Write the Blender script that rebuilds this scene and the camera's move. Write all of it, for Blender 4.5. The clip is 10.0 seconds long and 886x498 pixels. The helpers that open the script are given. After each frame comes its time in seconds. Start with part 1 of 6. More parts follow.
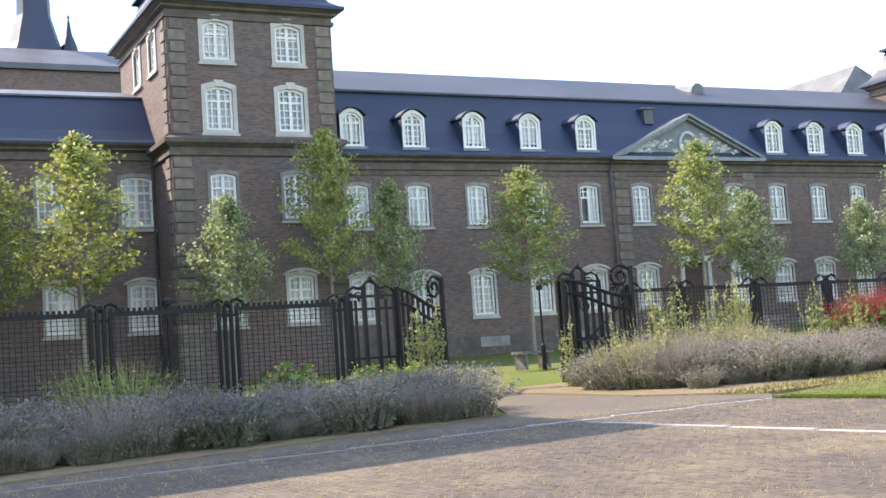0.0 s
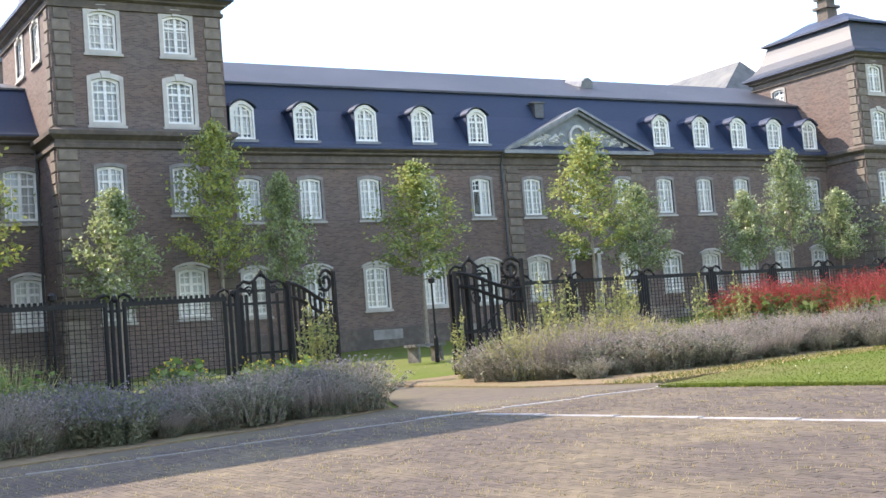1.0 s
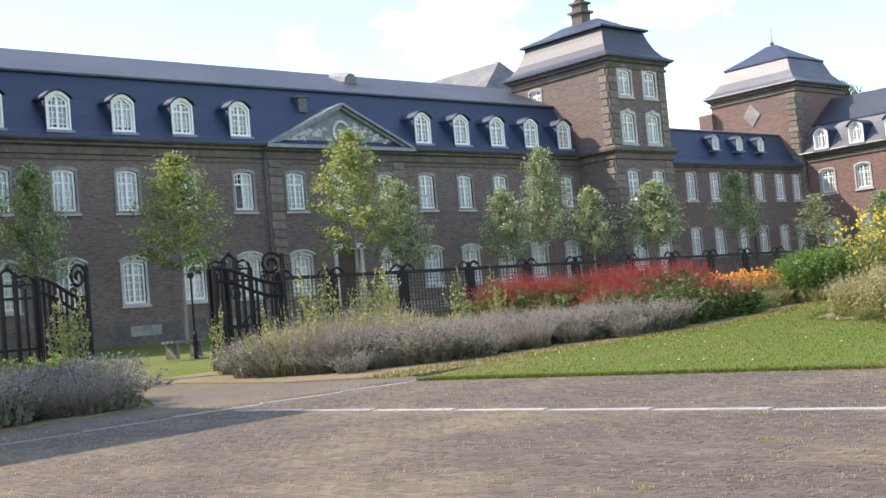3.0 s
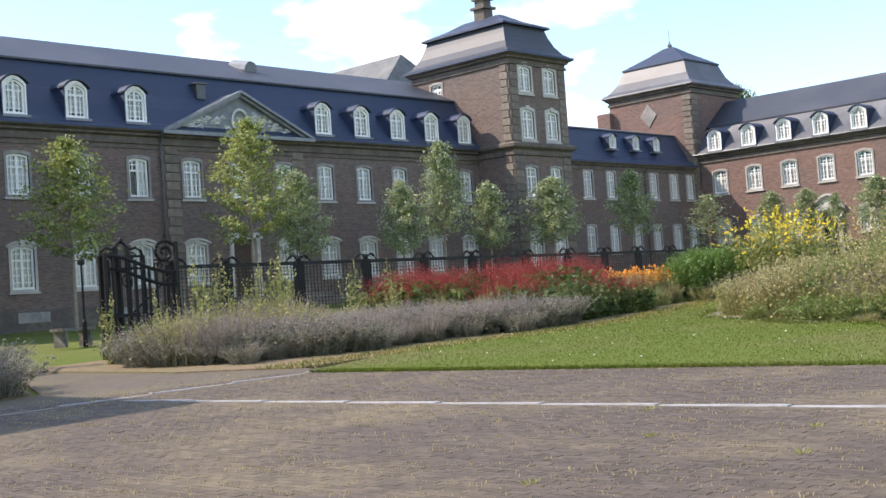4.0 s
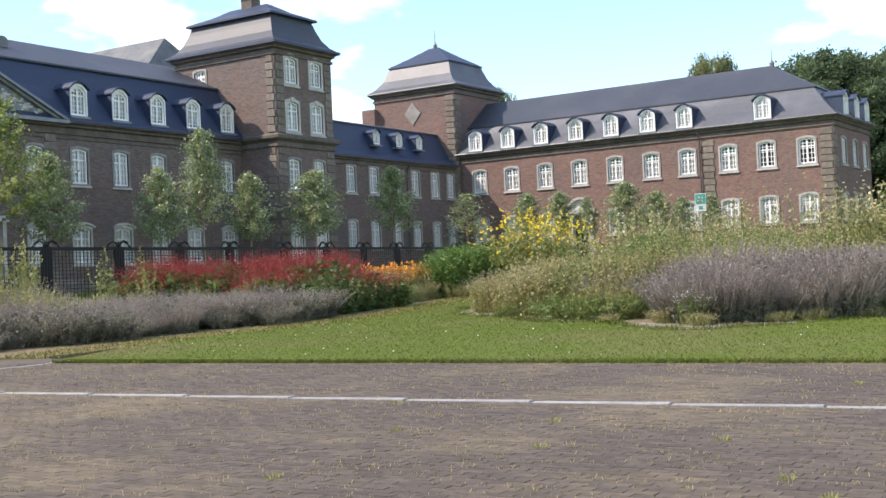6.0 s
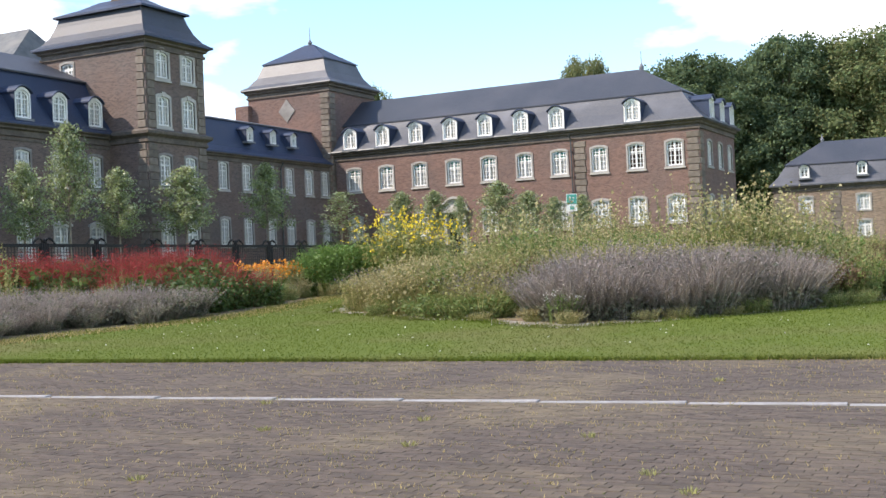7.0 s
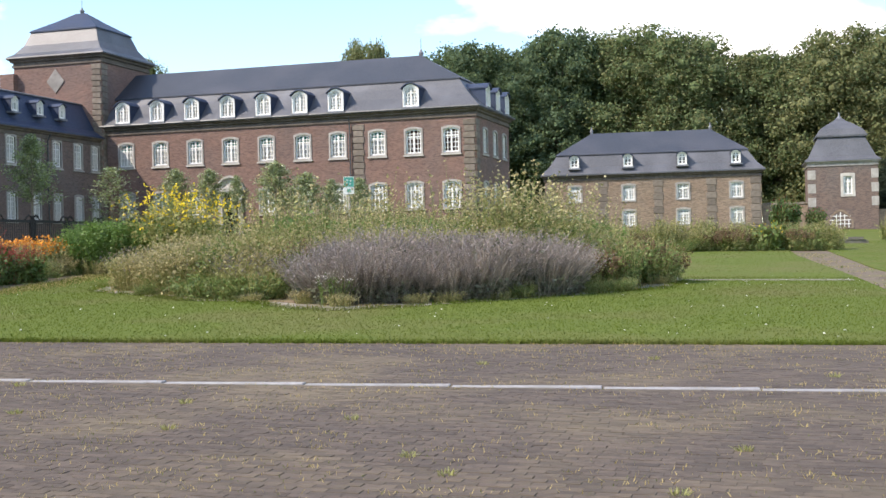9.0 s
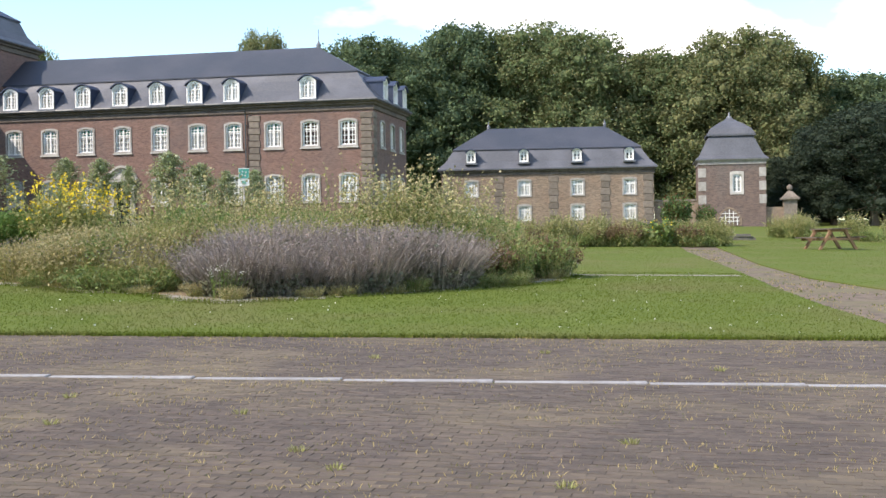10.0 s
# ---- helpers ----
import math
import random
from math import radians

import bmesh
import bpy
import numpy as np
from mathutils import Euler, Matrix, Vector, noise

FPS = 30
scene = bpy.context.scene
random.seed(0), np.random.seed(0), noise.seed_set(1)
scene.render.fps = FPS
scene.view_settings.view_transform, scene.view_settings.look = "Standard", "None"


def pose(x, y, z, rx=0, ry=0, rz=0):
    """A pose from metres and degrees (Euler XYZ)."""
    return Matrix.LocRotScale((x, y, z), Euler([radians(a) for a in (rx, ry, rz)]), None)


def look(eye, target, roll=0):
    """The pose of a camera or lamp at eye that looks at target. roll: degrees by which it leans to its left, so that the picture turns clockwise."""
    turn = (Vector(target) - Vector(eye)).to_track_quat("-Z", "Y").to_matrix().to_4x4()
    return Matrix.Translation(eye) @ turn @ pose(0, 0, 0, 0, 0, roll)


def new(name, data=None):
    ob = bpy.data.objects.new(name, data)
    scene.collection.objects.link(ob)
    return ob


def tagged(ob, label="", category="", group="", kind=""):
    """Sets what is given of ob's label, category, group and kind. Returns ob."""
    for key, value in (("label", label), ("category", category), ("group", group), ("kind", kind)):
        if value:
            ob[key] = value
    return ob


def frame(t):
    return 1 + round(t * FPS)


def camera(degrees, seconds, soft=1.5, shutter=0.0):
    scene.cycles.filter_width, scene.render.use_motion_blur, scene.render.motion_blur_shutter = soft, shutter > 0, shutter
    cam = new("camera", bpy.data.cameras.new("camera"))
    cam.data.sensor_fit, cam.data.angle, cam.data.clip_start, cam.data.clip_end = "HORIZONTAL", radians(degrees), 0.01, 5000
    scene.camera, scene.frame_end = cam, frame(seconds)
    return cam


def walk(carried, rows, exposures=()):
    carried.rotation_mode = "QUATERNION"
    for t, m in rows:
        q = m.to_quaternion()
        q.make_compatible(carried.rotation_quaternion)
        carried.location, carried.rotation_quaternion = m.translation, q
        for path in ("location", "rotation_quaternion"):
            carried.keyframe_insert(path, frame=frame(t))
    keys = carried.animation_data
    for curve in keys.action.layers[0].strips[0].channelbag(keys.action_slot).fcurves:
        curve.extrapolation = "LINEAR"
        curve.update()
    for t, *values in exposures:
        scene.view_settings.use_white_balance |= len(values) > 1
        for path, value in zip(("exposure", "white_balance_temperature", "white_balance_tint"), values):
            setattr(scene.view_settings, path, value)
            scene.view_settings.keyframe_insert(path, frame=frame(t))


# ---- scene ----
cam = camera(39.0, 10.0, soft=1.5)
ROWS = [
    (0.0, 0.000, 0.000, 1.600, 95.053, 3.908, -26.127),
    (0.5, 0.013, -0.016, 1.600, 94.678, 4.210, -28.636),
    (1.0, 0.025, -0.031, 1.600, 94.385, 4.557, -30.978),
    (1.5, 0.038, -0.047, 1.600, 94.288, 4.572, -33.359),
    (2.0, 0.050, -0.062, 1.600, 94.149, 4.850, -36.469),
    (2.5, 0.063, -0.078, 1.600, 93.673, 5.055, -38.989),
    (3.0, 0.076, -0.094, 1.600, 93.231, 5.053, -41.764),
    (4.5, 0.113, -0.140, 1.600, 92.238, 3.519, -49.137),
    (5.0, 0.126, -0.156, 1.600, 91.986, 3.134, -52.236),
    (5.5, 0.139, -0.172, 1.600, 91.766, 2.787, -54.667),
    (7.0, 0.176, -0.218, 1.600, 91.256, 2.541, -63.165),
    (7.5, 0.189, -0.234, 1.600, 91.034, 2.108, -65.481),
    (8.0, 0.202, -0.250, 1.600, 90.641, 1.655, -68.243),
    (8.5, 0.214, -0.265, 1.600, 90.380, 1.457, -70.895),
    (9.0, 0.227, -0.281, 1.600, 90.097, 1.366, -73.355),
    (9.5, 0.239, -0.296, 1.600, 89.917, 1.047, -75.660),
    (10.0, 0.252, -0.312, 1.600, 89.714, 0.857, -78.082),
]
walk(cam, [(t, pose(x, y, z, rx, ry, rz)) for t, x, y, z, rx, ry, rz in ROWS], [(0.0, 1.86, 6800, 18), (2.5, 1.58, 6750, 17), (4.5, 1.16, 6650, 16), (10.0, 1.08, 6600, 15)])

# ---- world and sun ----
LIGHT = Vector((0.5, -0.62, -0.75)).normalized()
sun_el = math.asin(-LIGHT.z)
sun_az = math.atan2(-LIGHT.x, -LIGHT.y)


def build_world():
    w = bpy.data.worlds.new("sky")
    scene.world = w
    w.use_nodes = True
    nt = w.node_tree
    nt.nodes.clear()
    out = nt.nodes.new("ShaderNodeOutputWorld")
    bg = nt.nodes.new("ShaderNodeBackground")
    bg.inputs["Strength"].default_value = 0.15
    sky = nt.nodes.new("ShaderNodeTexSky")
    sky.sky_type = "NISHITA"
    sky.sun_disc = False
    sky.sun_elevation = sun_el
    sky.sun_rotation = sun_az
    sky.air_density, sky.dust_density, sky.ozone_density = 1.0, 0.25, 1.0
    co = nt.nodes.new("ShaderNodeTexCoord")
    mp = nt.nodes.new("ShaderNodeMapping")
    mp.inputs["Scale"].default_value = (1.0, 1.0, 2.6)
    mp.inputs["Location"].default_value = (0.35, 0.1, 0.0)
    n1 = nt.nodes.new("ShaderNodeTexNoise")
    n1.inputs["Scale"].default_value = 3.4
    n1.inputs["Detail"].default_value = 9
    n1.inputs["Roughness"].default_value = 0.52
    ramp = nt.nodes.new("ShaderNodeValToRGB")
    ramp.color_ramp.elements[0].position = 0.54
    ramp.color_ramp.elements[1].position = 0.64
    mix = nt.nodes.new("ShaderNodeMix")
    mix.data_type = "RGBA"
    mix.inputs["B"].default_value = (6.6, 6.6, 6.6, 1)
    gain = nt.nodes.new("ShaderNodeMix")
    gain.data_type = "RGBA"
    gain.blend_type = "MULTIPLY"
    gain.inputs["Factor"].default_value = 1.0
    gain.inputs["B"].default_value = (0.84, 0.93, 0.95, 1)
    L = nt.links.new
    L(co.outputs["Generated"], mp.inputs["Vector"])
    L(mp.outputs["Vector"], n1.inputs["Vector"])
    L(n1.outputs["Fac"], ramp.inputs["Fac"])
    L(ramp.outputs["Color"], mix.inputs["Factor"])
    L(sky.outputs["Color"], gain.inputs["A"])
    L(gain.outputs["Result"], mix.inputs["A"])
    L(mix.outputs["Result"], bg.inputs["Color"])
    L(bg.outputs["Background"], out.inputs["Surface"])


build_world()
sun = new("sun", bpy.data.lights.new("sun", "SUN"))
sun.data.energy, sun.data.angle, sun.data.color = 3.1, radians(0.55), (1.0, 0.9, 0.75)
sun.matrix_world = look((0, 0, 60), Vector((0, 0, 60)) + LIGHT)


# ---- materials ----
def material(name, c1, c2, scale=4.0, rough=0.8, bump=0.3, c3=None, scale2=0.5, metal=0.0, rnd=0.0, coord="Object", translucent=0.0, stretch=(1, 1, 1), island=0.0):
    """Two colours mixed by a fine noise, a third by a coarse one; rnd: brightness spread between objects."""
    m = bpy.data.materials.new(name)
    m.use_nodes = True
    nt = m.node_tree
    L = nt.links.new
    p = nt.nodes["Principled BSDF"]
    p.inputs["Roughness"].default_value = rough
    p.inputs["Metallic"].default_value = metal
    co = nt.nodes.new("ShaderNodeTexCoord")
    mp = nt.nodes.new("ShaderNodeMapping")
    mp.inputs["Scale"].default_value = stretch
    L(co.outputs[coord], mp.inputs["Vector"])
    n1 = nt.nodes.new("ShaderNodeTexNoise")
    n1.inputs["Scale"].default_value = scale
    n1.inputs["Detail"].default_value = 6
    L(mp.outputs["Vector"], n1.inputs["Vector"])
    ramp = nt.nodes.new("ShaderNodeValToRGB")
    ramp.color_ramp.elements[0].position, ramp.color_ramp.elements[1].position = 0.35, 0.65
    ramp.color_ramp.elements[0].color, ramp.color_ramp.elements[1].color = (*c1, 1), (*c2, 1)
    L(n1.outputs["Fac"], ramp.inputs["Fac"])
    colour = ramp.outputs["Color"]
    if c3:
        n2 = nt.nodes.new("ShaderNodeTexNoise")
        n2.inputs["Scale"].default_value = scale2
        n2.inputs["Detail"].default_value = 5
        L(co.outputs[coord], n2.inputs["Vector"])
        r2 = nt.nodes.new("ShaderNodeValToRGB")
        r2.color_ramp.elements[0].position, r2.color_ramp.elements[1].position = 0.45, 0.7
        L(n2.outputs["Fac"], r2.inputs["Fac"])
        mx = nt.nodes.new("ShaderNodeMix")
        mx.data_type = "RGBA"
        mx.inputs["B"].default_value = (*c3, 1)
        L(r2.outputs["Color"], mx.inputs["Factor"])
        L(colour, mx.inputs["A"])
        colour = mx.outputs["Result"]
    if rnd or island:
        hsv = nt.nodes.new("ShaderNodeHueSaturation")
        mr = nt.nodes.new("ShaderNodeMapRange")
        k = rnd or island
        mr.inputs["To Min"].default_value, mr.inputs["To Max"].default_value = 1 - k, 1 + k
        if rnd:
            L(nt.nodes.new("ShaderNodeObjectInfo").outputs["Random"], mr.inputs["Value"])
        else:
            L(nt.nodes.new("ShaderNodeNewGeometry").outputs["Random Per Island"], mr.inputs["Value"])
        L(mr.outputs["Result"], hsv.inputs["Value"])
        L(colour, hsv.inputs["Color"])
        colour = hsv.outputs["Color"]
    L(colour, p.inputs["Base Color"])
    if bump:
        b = nt.nodes.new("ShaderNodeBump")
        b.inputs["Strength"].default_value = bump
        b.inputs["Distance"].default_value = 0.02
        L(n1.outputs["Fac"], b.inputs["Height"])
        L(b.outputs["Normal"], p.inputs["Normal"])
    if translucent:
        tr = nt.nodes.new("ShaderNodeBsdfTranslucent")
        L(colour, tr.inputs["Color"])
        ms = nt.nodes.new("ShaderNodeMixShader")
        ms.inputs["Fac"].default_value = translucent
        L(p.outputs["BSDF"], ms.inputs[1])
        L(tr.outputs["BSDF"], ms.inputs[2])
        L(ms.outputs["Shader"], nt.nodes["Material Output"].inputs["Surface"])
    return m


def brick_material(name, a, b, mortar, stain):
    """Small stretcher bricks laid in the wall's own plane, with stains at a coarse scale."""
    mid = tuple((p + q) / 2 for p, q in zip(a, b))
    m = material(name, tuple((p + q) / 2 for p, q in zip(a, mid)), mid, 1.1, 0.9, 0.0, stain, 0.35)
    nt = m.node_tree
    L = nt.links.new
    p = nt.nodes["Principled BSDF"]
    src = p.inputs["Base Color"].links[0].from_socket
    co = nt.nodes.new("ShaderNodeTexCoord")
    sep = nt.nodes.new("ShaderNodeSeparateXYZ")
    L(co.outputs["Object"], sep.inputs["Vector"])
    ad = nt.nodes.new("ShaderNodeMath")
    L(sep.outputs["X"], ad.inputs[0])
    L(sep.outputs["Y"], ad.inputs[1])
    cmb = nt.nodes.new("ShaderNodeCombineXYZ")
    L(ad.outputs["Value"], cmb.inputs["X"])
    L(sep.outputs["Z"], cmb.inputs["Y"])
    bt = nt.nodes.new("ShaderNodeTexBrick")
    bt.inputs["Scale"].default_value = 1.0
    bt.inputs["Brick Width"].default_value, bt.inputs["Row Height"].default_value = 0.215, 0.065
    bt.inputs["Mortar Size"].default_value = 0.006
    bt.inputs["Color1"].default_value = (0.72, 0.72, 0.72, 1)
    bt.inputs["Color2"].default_value = (1.3, 1.25, 1.2, 1)
    bt.inputs["Mortar"].default_value = (*mortar, 1)
    L(cmb.outputs["Vector"], bt.inputs["Vector"])
    mul = nt.nodes.new("ShaderNodeMix")
    mul.data_type, mul.blend_type = "RGBA", "MULTIPLY"
    mul.inputs["Factor"].default_value = 1.0
    L(src, mul.inputs["A"])
    L(bt.outputs["Color"], mul.inputs["B"])
    L(mul.outputs["Result"], p.inputs["Base Color"])
    bp = nt.nodes.new("ShaderNodeBump")
    bp.inputs["Strength"].default_value, bp.inputs["Distance"].default_value = 0.5, 0.01
    bp.invert = True
    L(bt.outputs["Fac"], bp.inputs["Height"])
    L(bp.outputs["Normal"], p.inputs["Normal"])
    return m


def glass_material(name):
    m = bpy.data.materials.new(name)
    m.use_nodes = True
    nt = m.node_tree
    nt.nodes.clear()
    out = nt.nodes.new("ShaderNodeOutputMaterial")
    tr, gl, ms = nt.nodes.new("ShaderNodeBsdfTransparent"), nt.nodes.new("ShaderNodeBsdfGlossy"), nt.nodes.new("ShaderNodeMixShader")
    tr.inputs["Color"].default_value = (0.85, 0.86, 0.86, 1)
    gl.inputs["Roughness"].default_value = 0.03
    fr = nt.nodes.new("ShaderNodeFresnel")
    fr.inputs["IOR"].default_value = 1.6
    nt.links.new(fr.outputs["Fac"], ms.inputs["Fac"])
    nt.links.new(tr.outputs["BSDF"], ms.inputs[1])
    nt.links.new(gl.outputs["BSDF"], ms.inputs[2])
    nt.links.new(ms.outputs["Shader"], out.inputs["Surface"])
    return m


BRICK = brick_material("dark_brick", (0.125, 0.0909, 0.0798), (0.181, 0.132, 0.114), (1.4, 1.5, 1.55), (0.135, 0.112, 0.105))
BRICK_RED = brick_material("red_brown_brick", (0.16, 0.098, 0.082), (0.21, 0.135, 0.113), (1.3, 1.4, 1.45), (0.15, 0.105, 0.094))
BRICK_OCHRE = brick_material("ochre_brick", (0.215, 0.165, 0.125), (0.28, 0.22, 0.165), (1.2, 1.25, 1.3), (0.22, 0.16, 0.12))
STONE = material("grey_limestone", (0.42, 0.40, 0.37), (0.56, 0.54, 0.50), 3.0, 0.85, 0.2, (0.34, 0.32, 0.29), 0.8, rnd=0.08)
STONE_MID = material("grey_window_stone", (0.19, 0.18, 0.17), (0.29, 0.275, 0.26), 3.0, 0.85, 0.2, (0.16, 0.15, 0.14), 0.8, rnd=0.1)
STONE_DARK = material("weathered_stone", (0.148, 0.124, 0.103), (0.219, 0.186, 0.152), 4.0, 0.9, 0.4, (0.105, 0.092, 0.08), 0.9, rnd=0.22)
STONE_BROWN = material("dark_brown_stone", (0.105, 0.086, 0.072), (0.155, 0.13, 0.108), 4.0, 0.9, 0.4, (0.085, 0.072, 0.064), 0.9)
SLATE = material("blue_black_slate", (0.019, 0.0319, 0.0694), (0.0323, 0.0506, 0.0986), 9.0, 0.55, 0.35, (0.03, 0.04, 0.07), 0.25, stretch=(1, 1, 7))
SLATE_UP = material("dull_slate", (0.031, 0.0367, 0.0504), (0.0465, 0.0544, 0.072), 9.0, 0.55, 0.3, (0.06, 0.064, 0.08), 0.3, stretch=(1, 4, 1))
SLATE_OLD = material("grey_slate", (0.0624, 0.0671, 0.0796), (0.105, 0.109, 0.122), 7.0, 0.5, 0.35, (0.125, 0.13, 0.15), 0.4, stretch=(1, 1, 5))
SLATE_PALE = material("pale_mottled_slate", (0.0806, 0.0868, 0.093), (0.13, 0.136, 0.14), 2.2, 0.7, 0.35, (0.17, 0.17, 0.16), 0.5)
SLATE_GLOSS = material("polished_blue_slate", (0.045, 0.051, 0.0675), (0.0675, 0.0735, 0.09), 6.0, 0.5, 0.12, (0.06, 0.07, 0.095), 0.5, stretch=(1, 1, 5))
SLATE_GLOSS.node_tree.nodes["Principled BSDF"].inputs["Specular IOR Level"].default_value = 0.3
LEAD = material("lead_sheet", (0.143, 0.154, 0.173), (0.203, 0.214, 0.232), 3.0, 0.45, 0.1, metal=0.15)
STONE_PALE = material("pale_window_stone", (0.30, 0.285, 0.265), (0.42, 0.40, 0.375), 3.0, 0.85, 0.2, (0.26, 0.245, 0.225), 0.8, rnd=0.08)
WHITE = material("white_painted_wood", (0.72, 0.72, 0.70), (0.82, 0.82, 0.80), 8.0, 0.45, 0.05)
CURTAIN = material("pale_curtain", (0.6, 0.6, 0.6), (0.74, 0.74, 0.73), 9.0, 0.9, 0.2, rnd=0.25, stretch=(6, 6, 0.3))
CURTAIN_WHITE = material("white_roller_blind", (0.66, 0.66, 0.66), (0.74, 0.74, 0.74), 6.0, 0.9, 0.1)
TEAL = material("teal_valance", (0.06, 0.3, 0.25), (0.09, 0.37, 0.31), 6.0, 0.8, 0.1)
GLASS = glass_material("window_glass")
# Near-black colour standing for insides that no light reaches.
DARK = material("unlit_interior_black", (0.012, 0.011, 0.01), (0.02, 0.018, 0.017), 2.0, 0.9, 0.0)
DOOR = material("dark_brown_door", (0.05, 0.028, 0.02), (0.075, 0.04, 0.028), 5.0, 0.6, 0.2)
IRON = material("black_painted_iron", (0.005, 0.005, 0.006), (0.011, 0.011, 0.012), 20.0, 0.5, 0.1)
IRON.node_tree.nodes["Principled BSDF"].inputs["Specular IOR Level"].default_value = 0.25
PIPE = material("grey_zinc_pipe", (0.07, 0.075, 0.08), (0.1, 0.105, 0.11), 6.0, 0.5, 0.1, metal=0.4)
RELIEF = material("pale_stucco_relief", (0.46, 0.46, 0.46), (0.58, 0.58, 0.57), 5.0, 0.85, 0.3)
TYMP = material("grey_tympanum", (0.16, 0.18, 0.2), (0.22, 0.24, 0.26), 3.0, 0.85, 0.2)
PAVER = material("clinker_paver", (0.0684, 0.0513, 0.0389), (0.0969, 0.0731, 0.0551), 16.0, 0.85, 0.3, (0.14, 0.11, 0.068), 0.55, island=0.24, coord="Object")
PAVER_ONE = material("clinker_paver_single", (0.0684, 0.0513, 0.0389), (0.0969, 0.0731, 0.0551), 16.0, 0.85, 0.3, (0.14, 0.11, 0.068), 0.55, rnd=0.24)
JOINT = material("sandy_joint", (0.08, 0.064, 0.05), (0.115, 0.092, 0.07), 6.0, 0.95, 0.4, (0.115, 0.1, 0.058), 0.6)
WOOD_DARK = material("dark_weathered_wood", (0.119, 0.112, 0.102), (0.221, 0.207, 0.19), 9.0, 0.85, 0.3, (0.09, 0.085, 0.075), 1.5)
TRODDEN = material("trodden_path", (0.085, 0.062, 0.045), (0.18, 0.135, 0.095), 5.0, 0.95, 0.6, (0.13, 0.12, 0.05), 0.8)
KERB = material("pale_strip_stone", (0.25, 0.245, 0.25), (0.33, 0.325, 0.33), 14.0, 0.8, 0.2, (0.24, 0.23, 0.22), 2.0, rnd=0.08)
SOIL = material("dry_soil", (0.14, 0.098, 0.055), (0.21, 0.155, 0.09), 8.0, 0.95, 0.6, (0.15, 0.135, 0.06), 1.2)
GRAVEL = material("pale_gravel", (0.14, 0.125, 0.095), (0.3, 0.28, 0.25), 7.0, 0.95, 0.6, (0.12, 0.13, 0.05), 1.3)
TURF = material("turf", (0.0788, 0.111, 0.0178), (0.107, 0.138, 0.0248), 7.0, 0.95, 0.4, (0.125, 0.13, 0.042), 0.35)
BLADE = material("grass_blade", (0.0891, 0.127, 0.0168), (0.119, 0.156, 0.0252), 3.0, 0.9, 0.0, (0.13, 0.135, 0.043), 0.35, translucent=0.3)
for grassy in (TURF, BLADE):
    grassy.node_tree.nodes["Principled BSDF"].inputs["Specular IOR Level"].default_value = 0.15
STRAW = material("dry_grass", (0.36, 0.28, 0.11), (0.48, 0.39, 0.17), 3.0, 0.8, 0.0, translucent=0.2)
WOOD = material("weathered_timber", (0.2, 0.115, 0.06), (0.29, 0.17, 0.095), 12.0, 0.8, 0.3)
WOOD_GREY = material("grey_timber", (0.085, 0.07, 0.055), (0.14, 0.115, 0.09), 12.0, 0.85, 0.3)
BARK = material("tree_bark", (0.12, 0.095, 0.07), (0.2, 0.165, 0.125), 12.0, 0.9, 0.5)
BARK_PALE = material("young_bark", (0.23, 0.19, 0.145), (0.32, 0.27, 0.21), 10.0, 0.9, 0.3)


def leaf(name, a, b, tr=0.35, island=0.3, rough=0.6):
    return material(name, a, b, 1.2, rough, 0.0, None, island=island, translucent=tr)


L_YELLOW = leaf("yellow_green_leaf", (0.288, 0.324, 0.066), (0.432, 0.444, 0.12), 0.4)
L_GREEN = leaf("mid_green_leaf", (0.198, 0.264, 0.0924), (0.343, 0.396, 0.172), 0.4)
L_DEEP = leaf("silvery_green_leaf", (0.206, 0.262, 0.145), (0.386, 0.421, 0.276), 0.35, 0.4, 0.38)
L_WOOD = leaf("wood_leaf", (0.1, 0.145, 0.055), (0.16, 0.2, 0.085), island=0.3, rough=0.9)
L_WOOD_B = leaf("dark_wood_leaf", (0.0726, 0.119, 0.0616), (0.121, 0.171, 0.088), island=0.3, rough=0.9)
L_WOOD_C = leaf("olive_wood_leaf", (0.15, 0.165, 0.065), (0.22, 0.225, 0.1), island=0.3, rough=0.9)
# Leaf colour darkened to hold the shade over the trees by the gate pier.
L_WOOD_SHADE = leaf("shade_darkened_leaf", (0.026, 0.042, 0.026), (0.045, 0.066, 0.036), island=0.25, rough=0.9)
STEM_GREY = leaf("grey_green_stem", (0.213, 0.185, 0.157), (0.336, 0.293, 0.246))
LAV_LEAF = leaf("lavender_leaf", (0.113, 0.133, 0.0822), (0.196, 0.202, 0.133))
LAV_TIP = leaf("faded_lavender", (0.261, 0.217, 0.206), (0.38, 0.326, 0.304))
LAV_BLUE = leaf("blue_lavender", (0.15, 0.135, 0.165), (0.22, 0.2, 0.24))
HERB = leaf("herb_leaf", (0.1, 0.163, 0.0359), (0.181, 0.242, 0.0719))
HERB_LIGHT = leaf("light_herb_leaf", (0.245, 0.262, 0.0871), (0.375, 0.349, 0.145))
HERB_DARK = leaf("dark_herb_leaf", (0.06, 0.108, 0.0264), (0.108, 0.168, 0.048))
RED_TIP = leaf("red_flower_spike", (0.31, 0.03, 0.035), (0.43, 0.06, 0.06))
ORANGE_TIP = leaf("orange_flower", (0.62, 0.22, 0.02), (0.75, 0.36, 0.04))
YELLOW_TIP = leaf("yellow_flower", (0.72, 0.52, 0.02), (0.85, 0.66, 0.05))
TAN = leaf("seed_grass", (0.33, 0.286, 0.132), (0.462, 0.407, 0.22))
RUST = leaf("rusty_seed_head", (0.14, 0.085, 0.045), (0.21, 0.14, 0.075))
